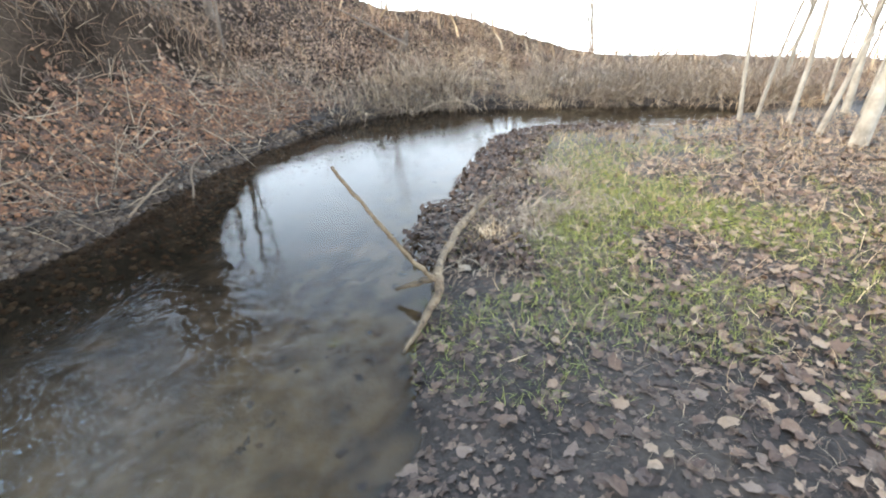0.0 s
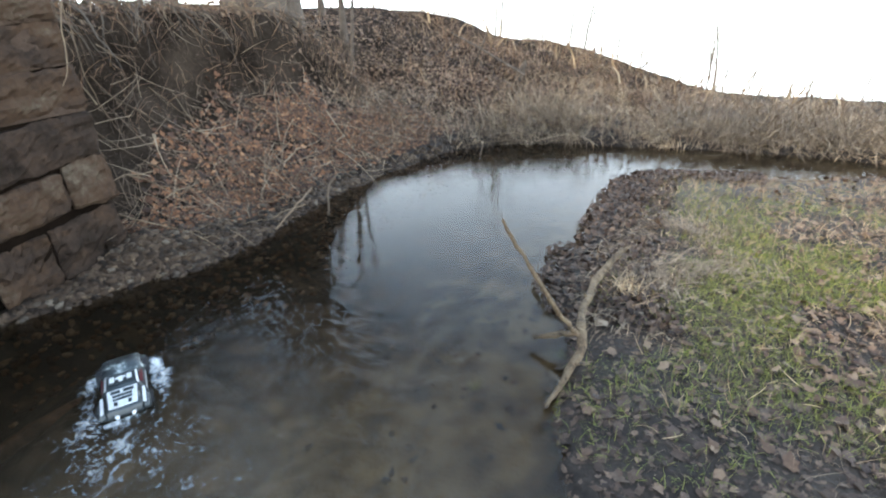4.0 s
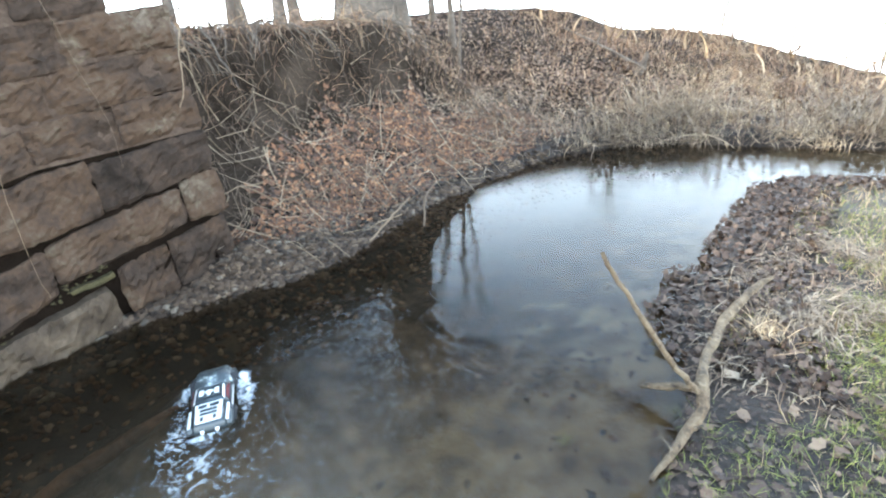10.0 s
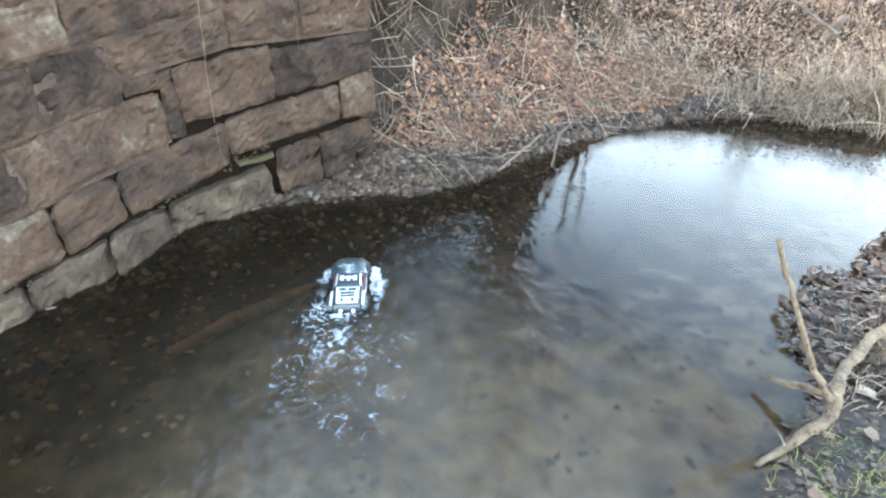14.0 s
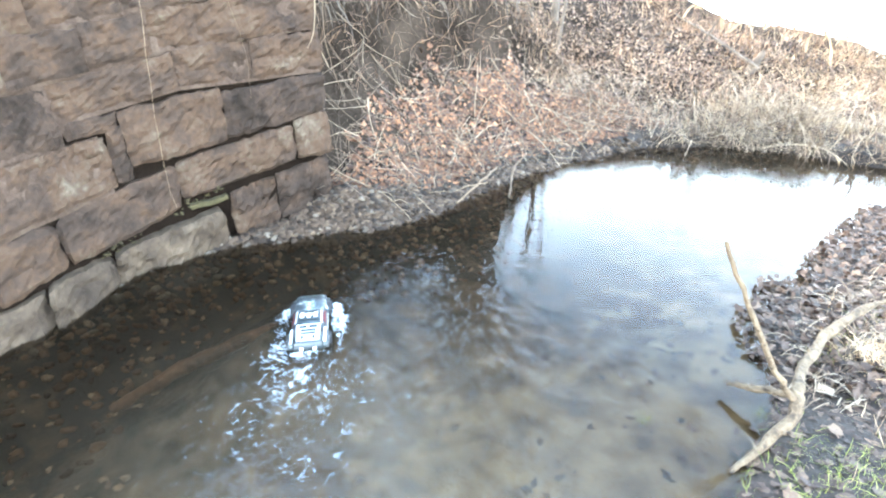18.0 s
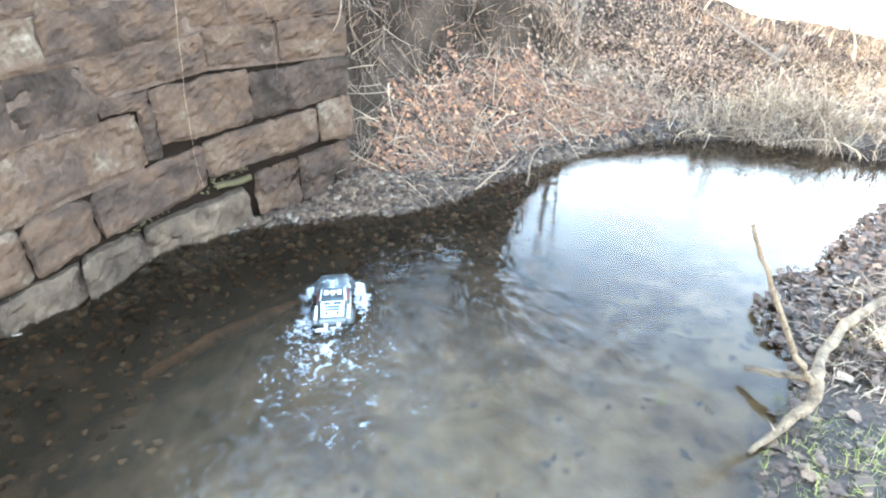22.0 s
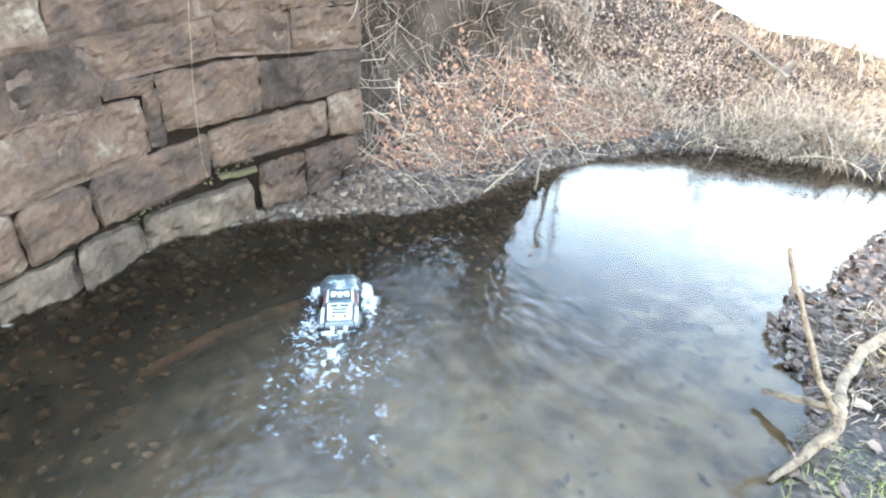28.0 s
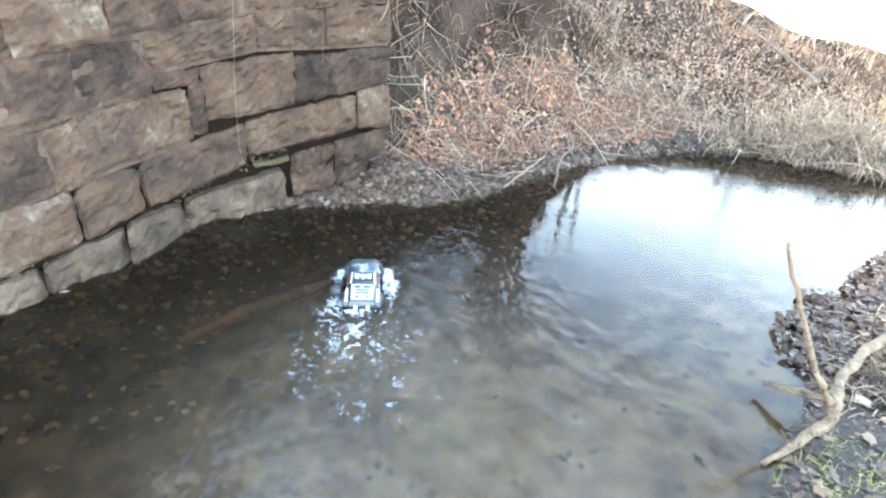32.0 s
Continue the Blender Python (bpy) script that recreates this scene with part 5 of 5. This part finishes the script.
def toy_truck(x, y, z, heading, pitch=0.0):
    t = tagged(new("toy_truck"), "black and white radio-controlled toy truck wading in the stream", "toy truck")
    part("chassis", loft([ring(-0.24, 0.05, 0.05, 0.055, 0.085), ring(0.24, 0.05, 0.05, 0.055, 0.085)]), M_BLACK, t)
    # nose is towards +x
    hood = part("hood", loft([ring(0.29, 0.10, 0.09, 0.085, 0.135), ring(0.23, 0.13, 0.112, 0.085, 0.166), ring(0.07, 0.13, 0.108, 0.085, 0.180)]), M_HOOD, t, "black hood with pale streaks")
    part("cab", loft([ring(0.085, 0.125, 0.105, 0.085, 0.165), ring(0.02, 0.125, 0.085, 0.085, 0.195), ring(-0.07, 0.125, 0.088, 0.085, 0.198), ring(-0.10, 0.125, 0.105, 0.085, 0.185)]), M_BLACK, t, "dark cab")
    part("bed", loft([ring(-0.095, 0.115, 0.100, 0.085, 0.183), ring(-0.24, 0.11, 0.092, 0.085, 0.176), ring(-0.262, 0.105, 0.085, 0.095, 0.15)]), M_BLACK, t, "black truck bed")
    part("bed_cover", slab([(-0.098, -0.088, 0.190), (-0.098, 0.088, 0.190), (-0.245, 0.080, 0.184), (-0.245, -0.080, 0.184)], 0.006), M_WHITE, t, "white bed cover")
    part("roof_panel", slab([(0.015, -0.08, 0.202), (0.015, 0.08, 0.202), (-0.068, 0.083, 0.205), (-0.068, -0.083, 0.205)], 0.004), M_BLACK, t)
    for ya, yb, xa, xb in ((-0.065, -0.035, 0.0, -0.05), (0.035, 0.065, 0.0, -0.05), (-0.03, 0.03, -0.012, -0.03), (-0.012, 0.012, -0.005, -0.055)):
        part("roof_marking", slab([(xa, ya, 0.2085), (xa, yb, 0.2085), (xb, yb, 0.2095), (xb, ya, 0.2095)], 0.003), M_WHITE, t, "white painted shape")
    for s in (-1, 1):
        part("roof_rail", slab([(0.03, s * 0.084, 0.201), (0.03, s * 0.094, 0.195), (-0.095, s * 0.102, 0.191), (-0.085, s * 0.088, 0.202)], 0.006), M_WHITE, t, "white roof edge")
        part("side_window", slab([(0.06, s * 0.122, 0.172), (0.01, s * 0.106, 0.190), (-0.07, s * 0.106, 0.190), (-0.08, s * 0.124, 0.168)], 0.004), M_RED, t, "dark red window")
        part("side_panel", slab([(0.1, s * 0.133, 0.11), (0.1, s * 0.129, 0.128), (-0.1, s * 0.129, 0.128), (-0.1, s * 0.133, 0.11)], 0.004), M_WHITE, t, "white lettering band as plain bars")
        part("fender", loft([ring(-0.12, 0.02, 0.015, 0.13, 0.15), ring(-0.19, 0.024, 0.018, 0.13, 0.172), ring(-0.26, 0.02, 0.014, 0.12, 0.15)]), M_BLACK, t, "black rear fender").location = (0, s * 0.125, 0)
        part("fender_edge", slab([(-0.125, s * 0.112, 0.180), (-0.125, s * 0.130, 0.176), (-0.262, s * 0.128, 0.178), (-0.262, s * 0.108, 0.182)], 0.006), M_WHITE, t, "white painted edge")
        part("fender", loft([ring(0.27, 0.02, 0.014, 0.09, 0.115), ring(0.19, 0.024, 0.018, 0.10, 0.155), ring(0.11, 0.02, 0.015, 0.10, 0.14)]), M_HOOD, t).location = (0, s * 0.125, 0)
    for xa, xb, ya, yb in ((-0.110, -0.135, -0.066, -0.005), (-0.110, -0.135, 0.012, 0.066), (-0.148, -0.166, -0.055, 0.055), (-0.178, -0.194, -0.055, 0.055)):
        part("vent", slab([(xa, ya, 0.1925), (xa, yb, 0.1925), (xb, yb, 0.1915), (xb, ya, 0.1915)], 0.005), M_BLACK, t, "dark slot in the bed cover")
    for q in ((-0.205, -0.235, -0.05, -0.030), (-0.205, -0.235, 0.030, 0.05)):
        part("bed_marking", slab([(q[0], q[2], 0.1895), (q[0], q[3], 0.1895), (q[1], q[3], 0.188), (q[1], q[2], 0.188)], 0.005), M_BLACK, t, "black line")
    part("rear_bumper", loft([ring(-0.285, 0.07, 0.06, 0.09, 0.105), ring(-0.262, 0.075, 0.065, 0.09, 0.112)]), M_BLACK, t)
    for s in (-1, 1):
        part("tail_lamp", slab([(-0.268, s * 0.035, 0.146), (-0.268, s * 0.06, 0.146), (-0.282, s * 0.055, 0.135), (-0.282, s * 0.035, 0.135)], 0.008), M_WHITE, t, "white square lamp")
        part("head_lamp", slab([(0.262, s * 0.06, 0.125), (0.262, s * 0.1, 0.125), (0.282, s * 0.09, 0.108), (0.282, s * 0.06, 0.108)], 0.008), M_WHITE, t, "white head lamp")
    bm = bmesh.new()
    sect = [(0.030, -0.034), (0.060, -0.040), (0.073, -0.030), (0.077, 0.0), (0.073, 0.030), (0.060, 0.040), (0.030, 0.034)]
    n = 28
    rows = []
    for i in range(n):
        a = 2 * math.pi * i / n
        rows.append([bm.verts.new((math.cos(a) * r * (1.0 + (0.05 if (i % 2 and r > 0.07) else 0)), h, math.sin(a) * r * (1.0 + (0.05 if (i % 2 and r > 0.07) else 0)))) for r, h in sect])
    for i in range(n):
        for k in range(len(sect) - 1):
            bm.faces.new((rows[i][k], rows[(i + 1) % n][k], rows[(i + 1) % n][k + 1], rows[i][k + 1]))
    tyre = bpy.data.meshes.new("tyre")
    bm.to_mesh(tyre)
    bm.free()
    tyre.materials.append(M_TYRE)
    bm = bmesh.new()
    bmesh.ops.create_cone(bm, cap_ends=True, segments=18, radius1=0.034, radius2=0.034, depth=0.05, matrix=Matrix.Rotation(math.pi / 2, 4, "X"))
    bmesh.ops.bevel(bm, geom=[e for e in bm.edges if abs(e.verts[0].co.y - e.verts[1].co.y) < 1e-4], offset=0.005, segments=1, affect="EDGES")
    rim = bpy.data.meshes.new("rim")
    bm.to_mesh(rim)
    bm.free()
    rim.materials.append(M_RIM)
    for wx in (0.165, -0.165):
        for s in (-1, 1):
            wheel = new("wheel", tyre)
            wheel.parent, wheel.location = t, (wx, s * 0.125, 0.077)
            r2 = new("rim", rim)
            r2.parent = wheel
    t.matrix_world = Matrix.Translation((x, y, z)) @ Matrix.Rotation(heading, 4, "Z") @ Matrix.Rotation(pitch, 4, "Y") @ Matrix.Diagonal((1, 0.86, 1, 1))
    return t


TRUCK = (-2.55, 1.02)
toy_truck(*TRUCK, -0.105, math.atan2(0.42, -0.9), -0.06)

# foam thrown up by the wheels
M_FOAM = material("foam", [(0.2, (0.5, 0.52, 0.53)), (0.8, (0.78, 0.79, 0.80))], 20, 0.6, 0.4, 90)
fn, fl = M_FOAM.node_tree.nodes, M_FOAM.node_tree.links
see, blend, spray = fn.new("ShaderNodeBsdfTransparent"), fn.new("ShaderNodeMixShader"), fn.new("ShaderNodeTexNoise")
spray.inputs["Scale"].default_value, spray.inputs["Detail"].default_value = 19, 6
spray.inputs["Distortion"].default_value = 1.4
froth, grow, thick = fn.new("ShaderNodeAttribute"), fn.new("ShaderNodeMath"), fn.new("ShaderNodeMapRange")
froth.attribute_name = "froth"                       # how thick the froth lies
grow.operation = "MULTIPLY_ADD"
grow.inputs[1].default_value = 0.50
thick.inputs["From Min"].default_value, thick.inputs["From Max"].default_value = 0.70, 1.05
fl.new(fn.new("ShaderNodeTexCoord").outputs["Object"], spray.inputs["Vector"])
fl.new(froth.outputs["Fac"], grow.inputs[0])
fl.new(spray.outputs["Fac"], grow.inputs[2])
fl.new(grow.outputs[0], thick.inputs["Value"])
fl.new(thick.outputs["Result"], blend.inputs["Fac"])
fl.new(see.outputs[0], blend.inputs[1])
fl.new(fn["Principled BSDF"].outputs[0], blend.inputs[2])
fl.new(blend.outputs[0], fn["Material Output"].inputs["Surface"])
hd = np.array([-0.906, 0.423])
sd = np.array([-0.423, -0.906])
# a thin sheet of froth, dense beside the wheels and thinning out in the wake
fu, fv = np.meshgrid(np.arange(-1.5, 0.40, 0.008), np.arange(-0.75, 0.75, 0.008))      # along and across the heading
patch = lattice(fu * 4, fv * 4, 96, 3)
back = np.maximum(0.18 - fu, 0)
beside = np.exp(-(((np.abs(fv) - 0.16 - 0.08 * back) / (0.05 + 0.08 * back)) ** 2)) * np.exp(-back * 1.6) * 0.78 * step(0.30, 0.15, fu)
wake = 0.47 * np.exp(-((fv / (0.20 + 0.26 * back)) ** 2)) * step(0.25, 0.45, back) * np.exp(-np.maximum(back - 0.4, 0) * 0.75) * step(1.68, 1.2, back)
bow = 0.2 * np.exp(-(((np.hypot((fu - 0.02) / 1.25, fv) - 0.23) / 0.045) ** 2)) * (fu > 0.0)
amount = np.clip(np.maximum(np.maximum(beside, wake), bow) * (1 + 0.5 * patch), 0, 1)
keep = (amount > 0.05) & ~((np.abs(fv) < 0.13) & (np.abs(fu) < 0.29))
fi = np.arange(fu.size).reshape(fu.shape)
cell = keep[:-1, :-1] & keep[1:, 1:]
fq = np.stack([fi[:-1, :-1], fi[:-1, 1:], fi[1:, 1:], fi[1:, :-1]], -1)[cell]
fz = 0.004 + 0.05 * np.clip(beside - 0.35, 0, 1) * (1 + 0.9 * lattice(fu * 18, fv * 18, 93, 2)) + 0.004 * lattice(fu * 12, fv * 12, 94, 2)
fp = np.stack([TRUCK[0] + hd[0] * fu + sd[0] * fv, TRUCK[1] + hd[1] * fu + sd[1] * fv, np.maximum(fz, 0.003)], -1).reshape(-1, 3)
used = np.unique(fq)
remap = np.zeros(fu.size, int)
remap[used] = np.arange(len(used))
foam_mesh = raw_mesh("foam", fp[used], remap[fq], M_FOAM, True)
foam_mesh.attributes.new("froth", "FLOAT", "POINT").data.foreach_set("value", amount.ravel()[used].astype(np.float32))
stuff("foam", foam_mesh, "white foam churned up round the toy truck's wheels", "foam")
